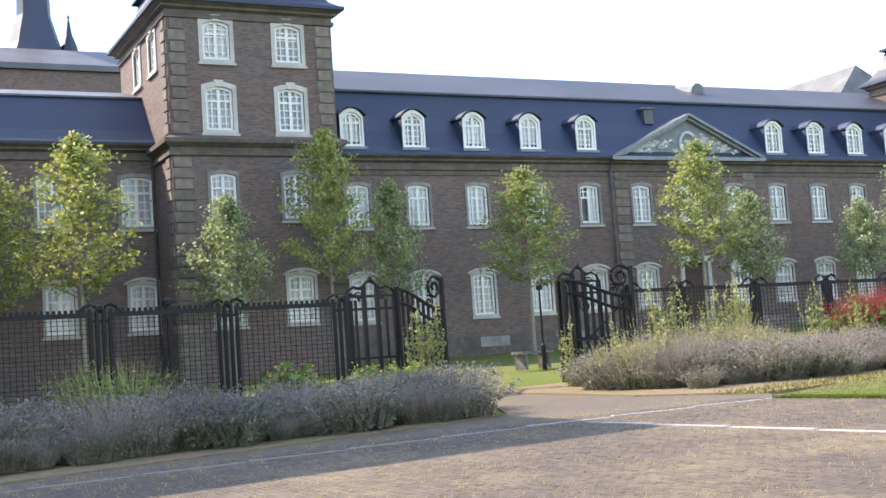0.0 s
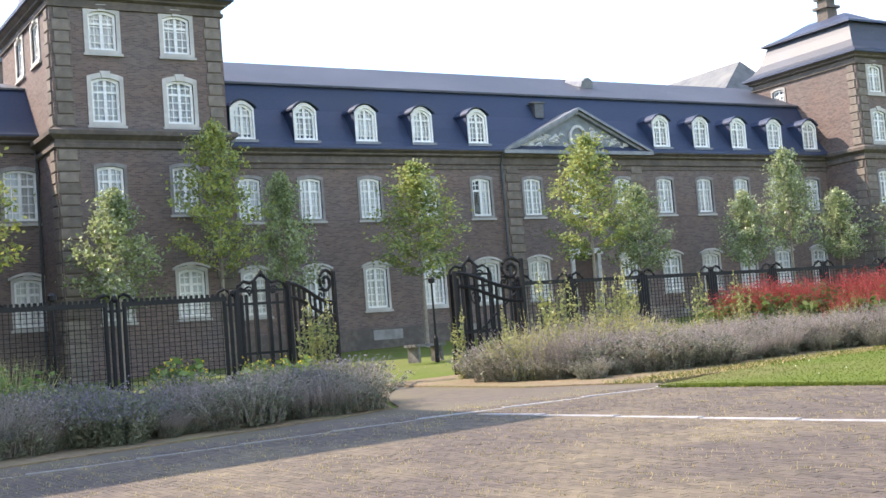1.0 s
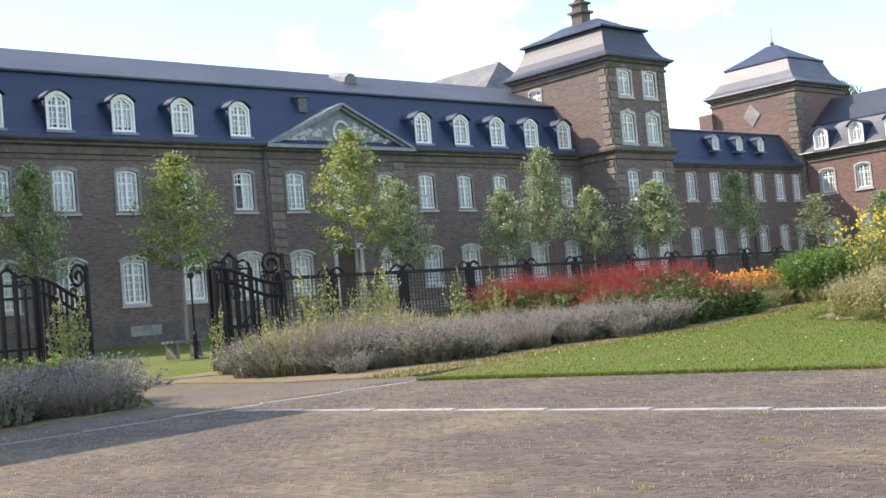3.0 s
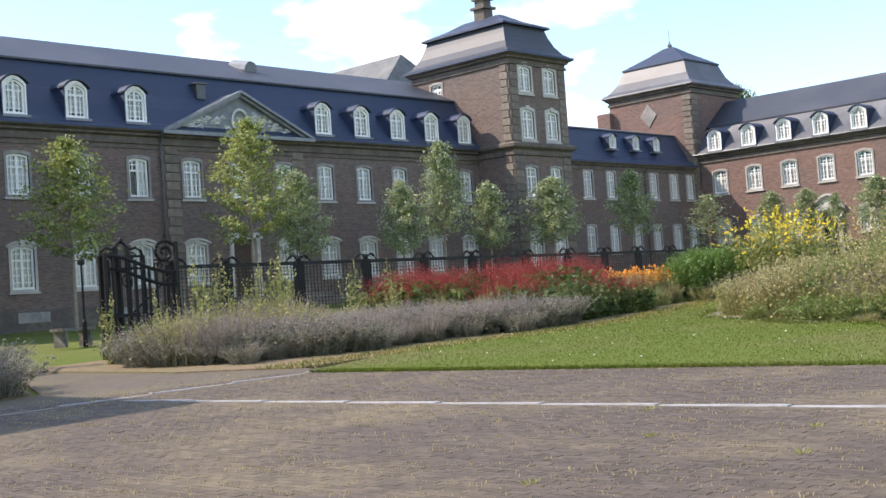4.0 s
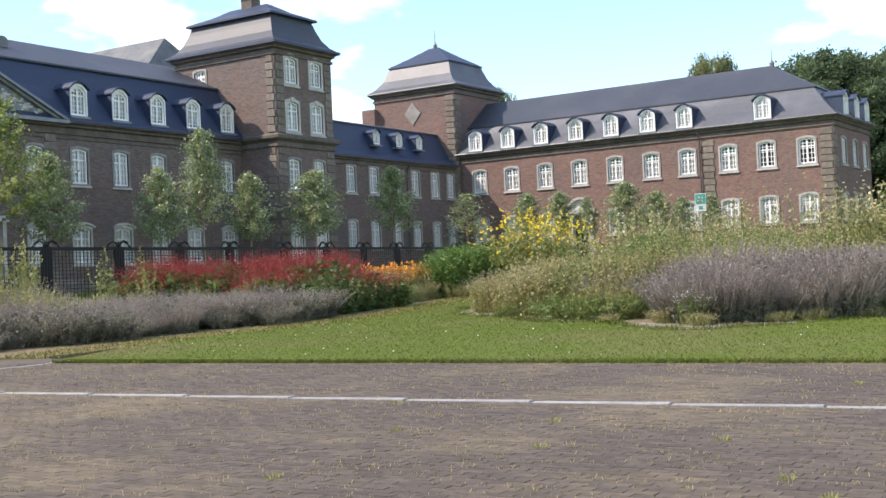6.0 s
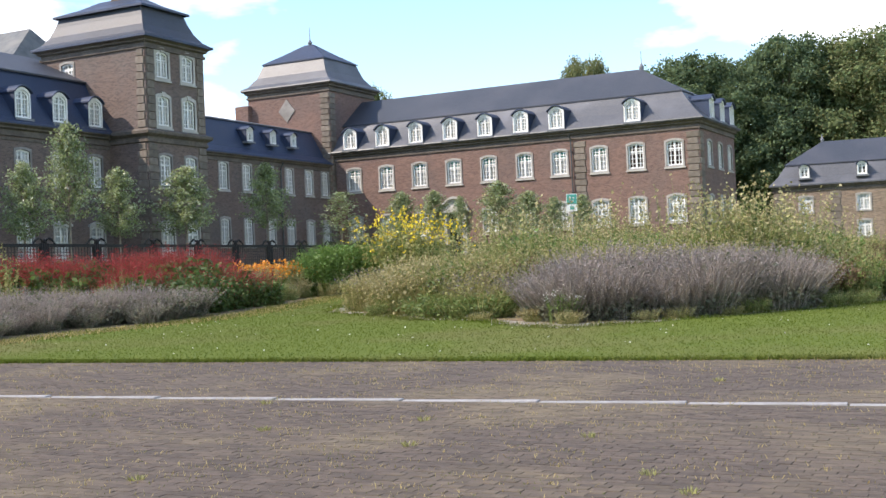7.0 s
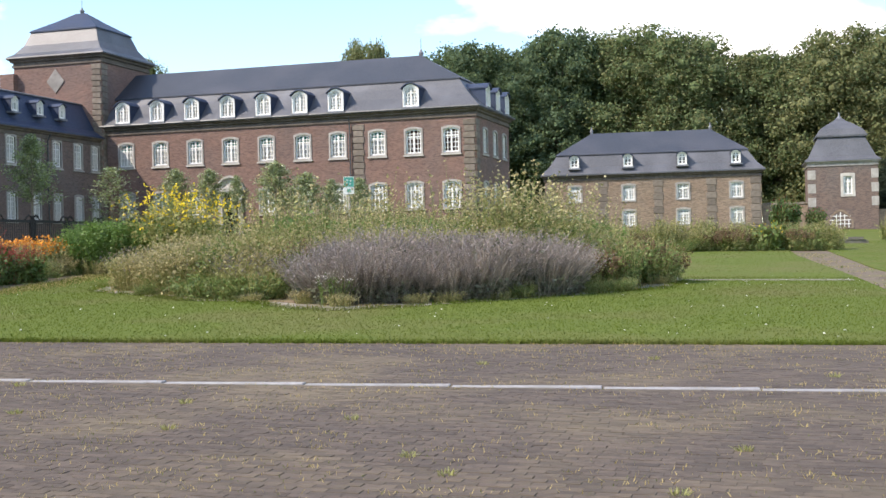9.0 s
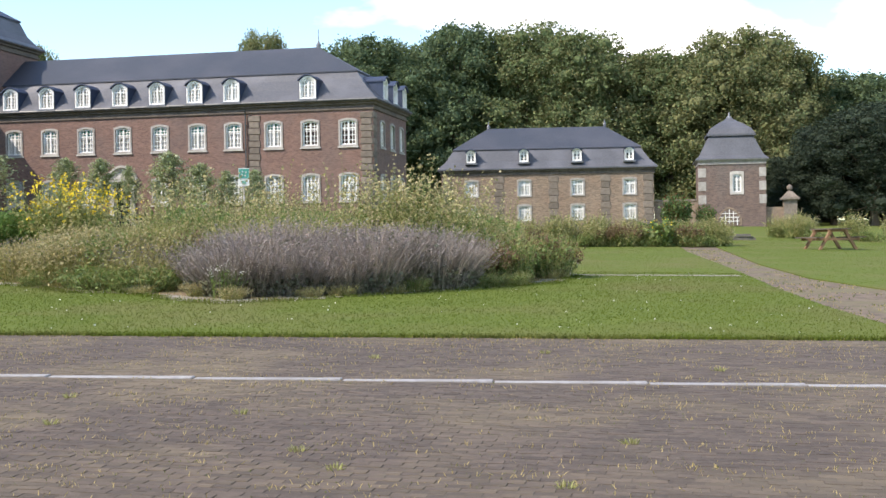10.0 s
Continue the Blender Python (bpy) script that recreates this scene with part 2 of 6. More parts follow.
RED_STEM = leaf("red_stem", (0.17, 0.06, 0.035), (0.26, 0.1, 0.05))
GREEN_FRESH = leaf("fresh_green_leaf", (0.104, 0.185, 0.0344), (0.163, 0.264, 0.069))
WHITE_TIP = leaf("white_flower", (0.7, 0.7, 0.66), (0.8, 0.8, 0.77))

# ---- building blocks ----
W = {}


def ground_z(x, y):
    d = math.hypot(x, y)
    return (0.026 * x + 0.020 * y) * min(1.0, 150.0 / max(d, 1.0))


def thing(name, m, label, category, group="", kind=""):
    ob = new(name)
    ob.matrix_basis = m
    W[ob.name] = m.copy()
    return tagged(ob, label, category, group, kind)


def part(name, data, parent, m=None, label=""):
    """Links mesh data as one object under parent; m is its pose in the world."""
    ob = new(name, data)
    m = m if m is not None else W[parent.name]
    ob.parent = parent
    ob.matrix_basis = W[parent.name].inverted() @ m
    W[ob.name] = m.copy()
    return tagged(ob, label)


def mesh(name, V, F, mats, mi=None, smooth=False):
    me = bpy.data.meshes.new(name)
    me.from_pydata([tuple(v) for v in V], [], [tuple(f) for f in F])
    for m in mats if isinstance(mats, (list, tuple)) else [mats]:
        me.materials.append(m)
    if mi is not None:
        me.polygons.foreach_set("material_index", np.asarray(mi, dtype=np.int32))
    if smooth:
        me.polygons.foreach_set("use_smooth", np.ones(len(F), dtype=bool))
    me.update()
    return me


class Soup:
    """Collects vertices and faces for one mesh."""

    def __init__(self):
        self.V, self.F = [], []

    def add(self, V, F, m=None):
        o = len(self.V)
        self.V += [tuple(m @ Vector(v)) for v in V] if m is not None else [tuple(v) for v in V]
        self.F += [tuple(i + o for i in f) for f in F]

    def box(self, x0, x1, y0, y1, z0, z1, m=None):
        self.add([(x0, y0, z0), (x1, y0, z0), (x1, y1, z0), (x0, y1, z0), (x0, y0, z1), (x1, y0, z1), (x1, y1, z1), (x0, y1, z1)],
                 [(0, 3, 2, 1), (4, 5, 6, 7), (0, 1, 5, 4), (1, 2, 6, 5), (2, 3, 7, 6), (3, 0, 4, 7)], m)

    def loft(self, x0, x1, y0, y1, profile, cap=True):
        """Rings round a rectangle; profile rows are (outset of the ends, outset of front and back, height)."""
        V, F = [], []
        for a, b, z in profile:
            V += [(x0 - a, y0 - b, z), (x1 + a, y0 - b, z), (x1 + a, y1 + b, z), (x0 - a, y1 + b, z)]
        for i in range(len(profile) - 1):
            for k in range(4):
                j = (k + 1) % 4
                F.append((4 * i + k, 4 * i + j, 4 * i + 4 + j, 4 * i + 4 + k))
        if cap:
            n = 4 * (len(profile) - 1)
            F.append((n, n + 1, n + 2, n + 3))
        self.add(V, F)

    def tube(self, pts, r0, r1=None, n=6):
        """A tapered tube through points."""
        r1 = r0 if r1 is None else r1
        V, F = [], []
        k = len(pts)
        for i, p in enumerate(pts):
            p = Vector(p)
            d = (Vector(pts[min(i + 1, k - 1)]) - Vector(pts[max(i - 1, 0)])).normalized()
            a = d.orthogonal().normalized() if abs(d.z) < 0.9 else Vector((1, 0, 0))
            a = (a - d * a.dot(d)).normalized()
            b = d.cross(a)
            r = r0 + (r1 - r0) * i / max(k - 1, 1)
            V += [p + (a * math.cos(6.28319 * j / n) + b * math.sin(6.28319 * j / n)) * r for j in range(n)]
        for i in range(k - 1):
            for j in range(n):
                F.append((i * n + j, i * n + (j + 1) % n, (i + 1) * n + (j + 1) % n, (i + 1) * n + j))
        F += [tuple(range(n))[::-1], tuple(range((k - 1) * n, k * n))]
        self.add(V, F)

    def lathe(self, profile, n=10, at=(0, 0, 0)):
        V, F = [], []
        for r, z in profile:
            V += [(at[0] + r * math.cos(6.28319 * j / n), at[1] + r * math.sin(6.28319 * j / n), at[2] + z) for j in range(n)]
        for i in range(len(profile) - 1):
            for j in range(n):
                F.append((i * n + j, i * n + (j + 1) % n, (i + 1) * n + (j + 1) % n, (i + 1) * n + j))
        F += [tuple(range(n))[::-1], tuple(range((len(profile) - 1) * n, len(profile) * n))]
        self.add(V, F)

    def ring(self, inner, outer, y0, y1):
        """A closed frame between two outlines in the x-z plane, from depth y0 to y1."""
        n = len(inner)
        V = [(x, y0, z) for x, z in inner] + [(x, y0, z) for x, z in outer] + [(x, y1, z) for x, z in inner] + [(x, y1, z) for x, z in outer]
        F = []
        for i in range(n):
            j = (i + 1) % n
            F += [(i, j, n + j, n + i), (n + i, n + j, 3 * n + j, 3 * n + i), (j, i, 2 * n + i, 2 * n + j), (2 * n + j, 2 * n + i, 3 * n + i, 3 * n + j)]
        self.add(V, F)

    def band(self, upper, lower, y0, y1):
        """A curved slab between an upper and a lower line of (x, z), from depth y0 to y1."""
        n = len(upper)
        V = [(x, y0, z) for x, z in lower] + [(x, y0, z) for x, z in upper] + [(x, y1, z) for x, z in lower] + [(x, y1, z) for x, z in upper]
        F = [(0, n, 3 * n, 2 * n), (2 * n - 1, n - 1, 3 * n - 1, 4 * n - 1)]
        for i in range(n - 1):
            F += [(i + 1, i, n + i, n + i + 1), (n + i, 3 * n + i, 3 * n + i + 1, n + i + 1), (i, i + 1, 2 * n + i + 1, 2 * n + i)]
        self.add(V, F)

    def mesh(self, name, mats, smooth=False):
        return mesh(name, self.V, self.F, mats, None, smooth)


def arch(w, z0, z1, rise, n=8):
    """An outline: straight jambs and a flat arch, from the lower left anticlockwise seen from the front."""
    pts = [(-w / 2, z0), (w / 2, z0)]
    for i in range(n + 1):
        a = 1 - 2 * i / n
        pts.append((a * w / 2, z1 - rise * a * a))
    return pts


def window_meshes(kind, w, h, rise, border, cols, rows, keystone, sill, hood=False, stone=None, ajar=False):
    """The meshes of one window: surround, frame, pane and curtain, with its opening's sill at z = 0 and the wall's face at y = 0."""
    s = Soup()
    inner, outer = arch(w, 0, h, rise), arch(w + 2 * border, -border * 0.9, h + border * 1.15, rise)
    s.ring(inner, outer, -0.05, 0.2)
    if keystone:
        s.add([(-0.13, -0.09, h - 0.02), (0.13, -0.09, h - 0.02), (0.2, -0.09, h + border + 0.09), (-0.2, -0.09, h + border + 0.09),
               (-0.13, 0.1, h - 0.02), (0.13, 0.1, h - 0.02), (0.2, 0.1, h + border + 0.09), (-0.2, 0.1, h + border + 0.09)],
              [(0, 1, 2, 3), (1, 5, 6, 2), (4, 0, 3, 7), (3, 2, 6, 7), (0, 4, 5, 1)])
    if hood:
        pts = arch(w + 2 * border + 0.24, 0, h + border * 1.15 + 0.14, rise + 0.1)[2:]
        s.band(pts, [(x, z - 0.1) for x, z in pts], -0.14, 0.05)
    sur = s.mesh(kind + "_surround", stone or STONE)
    ledge = None
    if sill:
        q = Soup()
        q.box(-w / 2 - border - 0.06, w / 2 + border + 0.06, -0.1, 0.2, -border * 0.9 - 0.085, -border * 0.9 + 0.01)
        ledge = q.mesh(kind + "_sill", STONE)
    f = Soup()
    f.ring(arch(w - 0.2, 0.1, h - 0.1, rise * 0.9), arch(w, 0, h, rise), 0.06, 0.17)
    f.box(-0.06, 0.06, 0.085, 0.165, 0.05, h - 0.06)
    zt = h * 0.68
    f.box(-w / 2 + 0.04, w / 2 - 0.04, 0.09, 0.165, zt - 0.045, zt + 0.045)
    for i in range(1, cols):
        x = -w / 2 + w * i / cols
        if abs(x) > 0.06:
            f.box(x - 0.022, x + 0.022, 0.1, 0.155, zt if ajar and x < 0 else 0.05, h - 0.06 - rise * (2 * x / w) ** 2)
    for i in range(1, rows):
        z = h * i / rows
        if abs(z - zt) > 0.08:
            f.box(0.0 if ajar and z < zt else -w / 2 + 0.05, w / 2 - 0.05, 0.102, 0.153, z - 0.022, z + 0.022)
    fra = f.mesh(kind + "_frame", WHITE)
    o = arch(w - 0.06, 0.03, h - 0.03, rise)
    pane = mesh(kind + "_pane", [(x, 0.135, z) for x, z in o], [tuple(range(len(o)))], GLASS)
    cu = Soup()
    for x0, x1 in ((-w / 2, -w * 0.03), (w * 0.03, w / 2))[1 if ajar else 0:]:
        n = 6
        V = []
        for i in range(n + 1):
            x = x0 + (x1 - x0) * i / n
            V += [(x, 0.19 + 0.03 * (i % 2), 0.0), (x, 0.19 + 0.03 * (i % 2), h)]
        cu.add(V, [(2 * i, 2 * i + 2, 2 * i + 3, 2 * i + 1) for i in range(n)])
    cur = cu.mesh(kind + "_curtain", CURTAIN)
    return dict(w=w, h=h, surround=sur, frame=fra, pane=pane, curtain=cur, blind=None, sill=ledge)


def blind_meshes(kit):
    w, h = kit["w"], kit["h"]
    b = Soup()
    b.box(-w / 2, w / 2, 0.2, 0.21, 0.0, h * 0.7)
    t = Soup()
    t.box(-w / 2, w / 2, 0.182, 0.196, h * 0.68, h)
    kit = dict(kit)
    kit["blind"] = b.mesh("roller_blind", CURTAIN_WHITE)
    kit["valance"] = t.mesh("valance", TEAL)
    return kit


K_FIRST = window_meshes("first_floor", 1.04, 1.82, 0.10, 0.12, 4, 6, False, True, False, STONE_MID)
K_WIDE = window_meshes("wide_first_floor", 1.28, 2.02, 0.12, 0.13, 4, 6, False, True, False, STONE_MID)
K_AJAR = window_meshes("first_floor_ajar", 1.04, 1.82, 0.10, 0.13, 4, 6, False, True, False, STONE_MID, True)
K_GROUND = window_meshes("ground_floor", 1.08, 1.86, 0.12, 0.12, 4, 6, True, True, True, STONE)
K_TOWER = window_meshes("tower", 1.1, 1.55, 0.14, 0.16, 4, 5, True, True)
K_TOWER_LOW = window_meshes("tower_low", 1.1, 1.75, 0.14, 0.16, 4, 6, True, True)
K_EAST = window_meshes("east_first", 1.1, 1.68, 0.14, 0.12, 4, 5, False, True, False, STONE_PALE)
K_EAST_BLIND = blind_meshes(K_EAST)
K_EASTG = window_meshes("east_ground", 1.12, 1.72, 0.14, 0.12, 4, 5, False, True, False, STONE_PALE)
K_LINK = window_meshes("link", 0.95, 1.8, 0.10, 0.12, 4, 6, False, True, False, STONE_PALE)
K_NARROW = window_meshes("narrow", 0.66, 1.4, 0.04, 0.2, 2, 4, False, False, False, STONE)
K_SMALL = window_meshes("small", 0.92, 1.2, 0.08, 0.12, 4, 4, False, False, False, STONE_PALE)


def place_window(parent, kit, m, curtain=True):
    o = part("window", kit["surround"], parent, m)
    if kit["sill"]:
        part("sill", kit["sill"], o, m, "pale stone sill")
    part("frame", kit["frame"], o, m, "white painted glazing bars")
    p = part("pane", kit["pane"], o, m)
    p.visible_shadow = False
    if kit["blind"]:
        part("blind", kit["blind"], o, m, "white roller blind")
        part("valance", kit["valance"], o, m, "teal valance")
    elif curtain:
        part("curtain", kit["curtain"], o, m, "pale grey curtain")
    return o


def wall_mesh(name, x0, x1, z0, z1, openings, mat, deep=0.45):
    """A wall along x with its face at y = 0, its openings cut through; openings are (centre, sill, width, height)."""
    xs, zs = {x0, x1}, {z0, z1}
    rect = [(c - w / 2, c + w / 2, s, s + h) for c, s, w, h in openings]
    for a, b, c, d in rect:
        xs |= {a, b}
        zs |= {c, d}
    xs, zs = sorted(xs), sorted(zs)
    s = Soup()
    inside = lambda x, z: any(a < x < b and c < z < d for a, b, c, d in rect)
    for zi in range(len(zs) - 1):
        run = None
        for xi in range(len(xs)):
            solid = xi < len(xs) - 1 and not inside((xs[xi] + xs[xi + 1]) / 2, (zs[zi] + zs[zi + 1]) / 2)
            if solid and run is None:
                run = xs[xi]
            if not solid and run is not None:
                a, b, c, d = run, xs[xi], zs[zi], zs[zi + 1]
                s.add([(a, 0, c), (b, 0, c), (b, 0, d), (a, 0, d), (a, deep, c), (b, deep, c), (b, deep, d), (a, deep, d)], [(0, 1, 2, 3), (5, 4, 7, 6)])
                run = None
    for a, b, c, d in rect:
        s.add([(a, 0, c), (b, 0, c), (b, 0, d), (a, 0, d), (a, deep, c), (b, deep, c), (b, deep, d), (a, deep, d)],
              [(0, 4, 5, 1), (1, 5, 6, 2), (2, 6, 7, 3), (3, 7, 4, 0)])
    s.add([(x0, 0, z0), (x0, deep, z0), (x0, deep, z1), (x0, 0, z1), (x1, 0, z0), (x1, deep, z0), (x1, deep, z1), (x1, 0, z1)], [(0, 3, 2, 1), (4, 5, 6, 7), (3, 7, 6, 2)])
    return s.mesh(name, mat)


def facade(parent, m, x0, x1, z0, z1, windows, mat, extra=()):
    """A wall with its windows; windows are (kit, centre, sill, curtain)."""
    ops = [(c, z, k["w"], k["h"]) for k, c, z, *_ in windows] + list(extra)
    part("wall", wall_mesh("wall", x0, x1, z0, z1, ops, mat), parent, m)
    for k, c, z, *r in windows:
        place_window(parent, k, m @ Matrix.Translation((c, 0, z)), not r)


def plain_box_wall(parent, m, x0, x1, y0, y1, z0, z1, mat, name="wall"):
    s = Soup()
    s.box(x0, x1, y0, y1, z0, z1)
    part(name, s.mesh(name, mat), parent, m)


def quoins(parent, m, x, z0, z1, w=0.9, step=0.42, out=0.06, side=None, mat=None, name="quoin"):
    """A strip of rusticated blocks up a wall, each its own piece; side: depth of the return round a corner."""
    n = int((z1 - z0) / step)
    h = (z1 - z0) / n
    kinds = []
    for ww in (w, w - 0.14):
        s = Soup()
        y1 = side if side else 0.1
        b = 0.02
        s.add([(-ww / 2, -out + b, 0.02), (ww / 2, -out + b, 0.02), (ww / 2, -out + b, h - 0.02), (-ww / 2, -out + b, h - 0.02),
               (-ww / 2 + b, -out, 0.05), (ww / 2 - b, -out, 0.05), (ww / 2 - b, -out, h - 0.05), (-ww / 2 + b, -out, h - 0.05),
               (-ww / 2, y1, 0.02), (ww / 2, y1, 0.02), (ww / 2, y1, h - 0.02), (-ww / 2, y1, h - 0.02)],
              [(4, 5, 6, 7), (0, 1, 5, 4), (1, 2, 6, 5), (2, 3, 7, 6), (3, 0, 4, 7), (1, 0, 8, 9), (2, 1, 9, 10), (3, 2, 10, 11), (0, 3, 11, 8)])
        kinds.append(s.mesh(name, mat or STONE_DARK))
    for i in range(n):
        part(name, kinds[i % 2], parent, m @ Matrix.Translation((x, 0, z0 + i * h)))


CORNICE = lambda z, k=1.0: [(0.02, 0.02, z - 0.62 * k), (0.10 * k, 0.10 * k, z - 0.60 * k), (0.10 * k, 0.10 * k, z - 0.45 * k), (0.03, 0.03, z - 0.44 * k), (0.03, 0.03, z - 0.28 * k),
                             (0.2 * k, 0.2 * k, z - 0.2 * k), (0.2 * k, 0.2 * k, z - 0.12 * k), (0.38 * k, 0.38 * k, z - 0.02), (0.38 * k, 0.38 * k, z + 0.04)]

# ---- ground ----
def sheet(name, outline, lift, mat, label, category, step=None):
    """A flat piece of the setting that follows the rising ground."""
    V = [(x, y, ground_z(x, y) + lift) for x, y in outline]
    n = len(V)
    V += [(x, y, z - 0.12) for x, y, z in V]
    F = [tuple(range(n))] + [(i, n + i, n + (i + 1) % n, (i + 1) % n) for i in range(n)]
    ob = new(name, mesh(name, V, F, mat))
    return tagged(ob, label, category, "", "structure")


def build_ground():
    rs = [0, 20, 60, 110, 150, 220, 400, 900, 2500]
    V, F = [(0, 0, -0.03)], []
    n = 48
    for r in rs[1:]:
        for k in range(n):
            a = 6.28319 * k / n
            x, y = r * math.cos(a), r * math.sin(a)
            V.append((x, y, ground_z(x, y) - 0.03))
    for k in range(n):
        F.append((0, 1 + k, 1 + (k + 1) % n))
    for i in range(len(rs) - 2):
        for k in range(n):
            a, b = 1 + i * n, 1 + (i + 1) * n
            F.append((a + k, b + k, b + (k + 1) % n, a + (k + 1) % n))
    tagged(new("ground", mesh("ground", V, F, TURF)), "gently rising green turf ground", "ground", "", "structure")


build_ground()
STRIP_X = lambda y: 9.78 + (15.6 - y) * 0.119
LAWN_X = lambda y: 13.5 + (13.5 - y) * 0.145
STRIP_Y = lambda x: 16.05 - 0.035 * (min(x, 9.8) - 2.0) - 0.11 * max(0.0, x - 9.8)
LAWN = [(LAWN_X(-2.9), -2.9), (20.6, -2.1), (25.2, -1.55), (31.3, -1.0), (43.5, 0.35), (75, 2.45), (75, 22), (40, 20.5), (30, 18.0), (25.6, 16.7), (21.9, 15.9), (19.9, 15.9), (18, 16.3), (15.9, 16.3), (13.55, 15.5), (LAWN_X(8), 8)]
pavement = sheet("pavement", [(-14, -12), (18, -12), (17.2, -4.4), (LAWN_X(-2.9) + 0.1, -2.9), (LAWN_X(8) + 0.1, 8), (13.6, 15.5), (13.9, 16.4), (12.9, 18.6), (12.7, 24.6), (15.0, 30), (12.4, 30), (11.0, 24.0), (11.0, 20.4), (10.1, 18.3), (8.8, 17.8), (2, 17.1), (-14, 17.0)], 0.003, JOINT,
                 "brown clinker brick pavement with mossy joints", "pavement")
sheet("lawn", LAWN, 0.035, TURF, "short green lawn with daisies", "lawn")
LAWN_FAR = [(15.95, -5.4), (20.6, -4.55), (24.9, -3.55), (28.5, -2.45), (35.0, -1.65), (46.0, -0.85), (75, 1.05), (75, -40), (15.95, -40)]
sheet("lawn_far", LAWN_FAR, 0.035, TURF, "short green lawn beyond the garden path", "lawn")
sheet("garden_path", [(15.9, -5.4), (20.6, -4.6), (24.9, -3.6), (28.5, -2.5), (35.0, -1.7), (46.0, -0.9), (75, 1.0), (75, 2.4), (43.5, 0.3), (31.3, -1.05), (25.2, -1.6), (20.6, -2.15), (15.75, -3.0)], 0.008, TRODDEN, "trodden brown garden path with weeds", "path")
sheet("bed_soil", [(12.9, 18.7), (13.8, 16.3), (15.9, 16.2), (18, 16.2), (19.9, 15.8), (22, 15.8), (25.6, 16.6), (30, 17.9), (40, 20.4), (44, 24.3), (12.8, 24.3)], 0.03, SOIL, "dry brown soil of the flower bed", "soil")
sheet("bed_soil_left", [(-6, 17.0), (2, 17.15), (8.8, 17.85), (10.0, 18.4), (10.8, 20.4), (11.0, 24.3), (-6, 24.3)], 0.02, SOIL, "dry brown soil under the lavender", "soil")
sheet("gravel_rim", [(25.9, 15.5), (23.3, 14.3), (21.9, 12.0), (21.0, 11.0), (20.9, 9.6), (19.6, 8.4), (19.1, 7.3), (20.2, 6.2), (21.5, 5.35), (24.3, 3.45), (25.4, 2.7), (28.4, 2.5), (34, 4), (38, 9), (34, 15), (28, 16)], 0.04, GRAVEL, "pale gravel rim round the flower bed", "path")
sheet("bed_soil_round", [(25.6, 15.2), (23.0, 13.2), (21.3, 9.9), (20.0, 7.4), (21.3, 5.7), (24.3, 3.7), (28, 2.8), (34, 4.3), (37.5, 9), (34, 14.6), (28, 15.6)], 0.046, SOIL, "dry brown soil of the round flower bed", "soil")
sheet("cross_path", [(28.3, 2.6), (28.75, 2.6), (29.1, -1.0), (28.65, -1.05)], 0.042, GRAVEL, "narrow pale stone strip across the lawn", "path")

# ---- buildings ----
I4 = Matrix.Identity(4)
MAIN = pose(0, 50, 0)
EAST = pose(81.45, 0, 0, 0, 0, -90)   # local x runs south, so x = -y
EAVE = 10.7


def roof(parent, m, x0, x1, y0, y1, profile, mat, name="roof"):
    s = Soup()
    s.loft(x0, x1, y0, y1, profile)
    return part(name, s.mesh(name, mat), parent, m)


def ring(parent, m, x0, x1, y0, y1, profile, mat, name="cornice"):
    s = Soup()
    s.loft(x0, x1, y0, y1, profile, False)
    return part(name, s.mesh(name, mat), parent, m)


def dormer_meshes(w, h, deep, side_mat):
    b = Soup()
    k = min(1.0, w * 1.05)
    edge = 0.16
    o = arch(w + edge * k, -0.06, h + 0.16 * k, 0.3 * k + 0.04)
    i = arch(w, 0.02, h, 0.26 * k)
    b.ring(i, o, -0.03, 0.1)
    front = b.mesh("dormer_front", WHITE)
    c = Soup()
    o2 = arch(w + 0.22 * k, -0.06, h + 0.2 * k, 0.32 * k + 0.04)
    n = len(o2)
    V = [(x, 0.0, z) for x, z in o2] + [(x, deep, z) for x, z in o2]
    c.add(V, [(k, n + k, n + (k + 1) % n, (k + 1) % n) for k in range(1, n)])
    cap = arch(w + 0.36 * k, 0, h + 0.27 * k, 0.36 * k)[2:]
    lo = arch(w + 0.36 * k, 0, h + 0.19 * k, 0.36 * k)[2:]
    c.band(cap, lo, -0.16, deep)
    hood = c.mesh("dormer_hood", SLATE)
    s = Soup()
    s.box(-w / 2 - 0.18, w / 2 + 0.18, -0.16, 0.3, -0.16, -0.04)
    sill = s.mesh("dormer_sill", LEAD)
    return dict(front=front, hood=hood, sill=sill, window=window_meshes("dormer", w, h, 0.26 * k, 0.05, 4 if w > 0.7 else 2, 6 if w > 0.7 else 3, False, False))


def place_dormer(parent, kit, m):
    o = part("dormer", kit["hood"], parent, m)
    part("casing", kit["front"], o, m)
    part("sill", kit["sill"], o, m)
    k = kit["window"]
    part("frame", k["frame"], o, m, "white painted glazing bars")
    p = part("pane", k["pane"], o, m)
    p.visible_shadow = False
    if kit is not D_SMALL:
        part("curtain", k["curtain"], o, m)


D_MAIN = dormer_meshes(0.95, 1.52, 1.5, None)
D_EAST = dormer_meshes(1.0, 1.36, 1.5, WHITE)
D_SMALL = dormer_meshes(0.62, 0.88, 0.9, None)


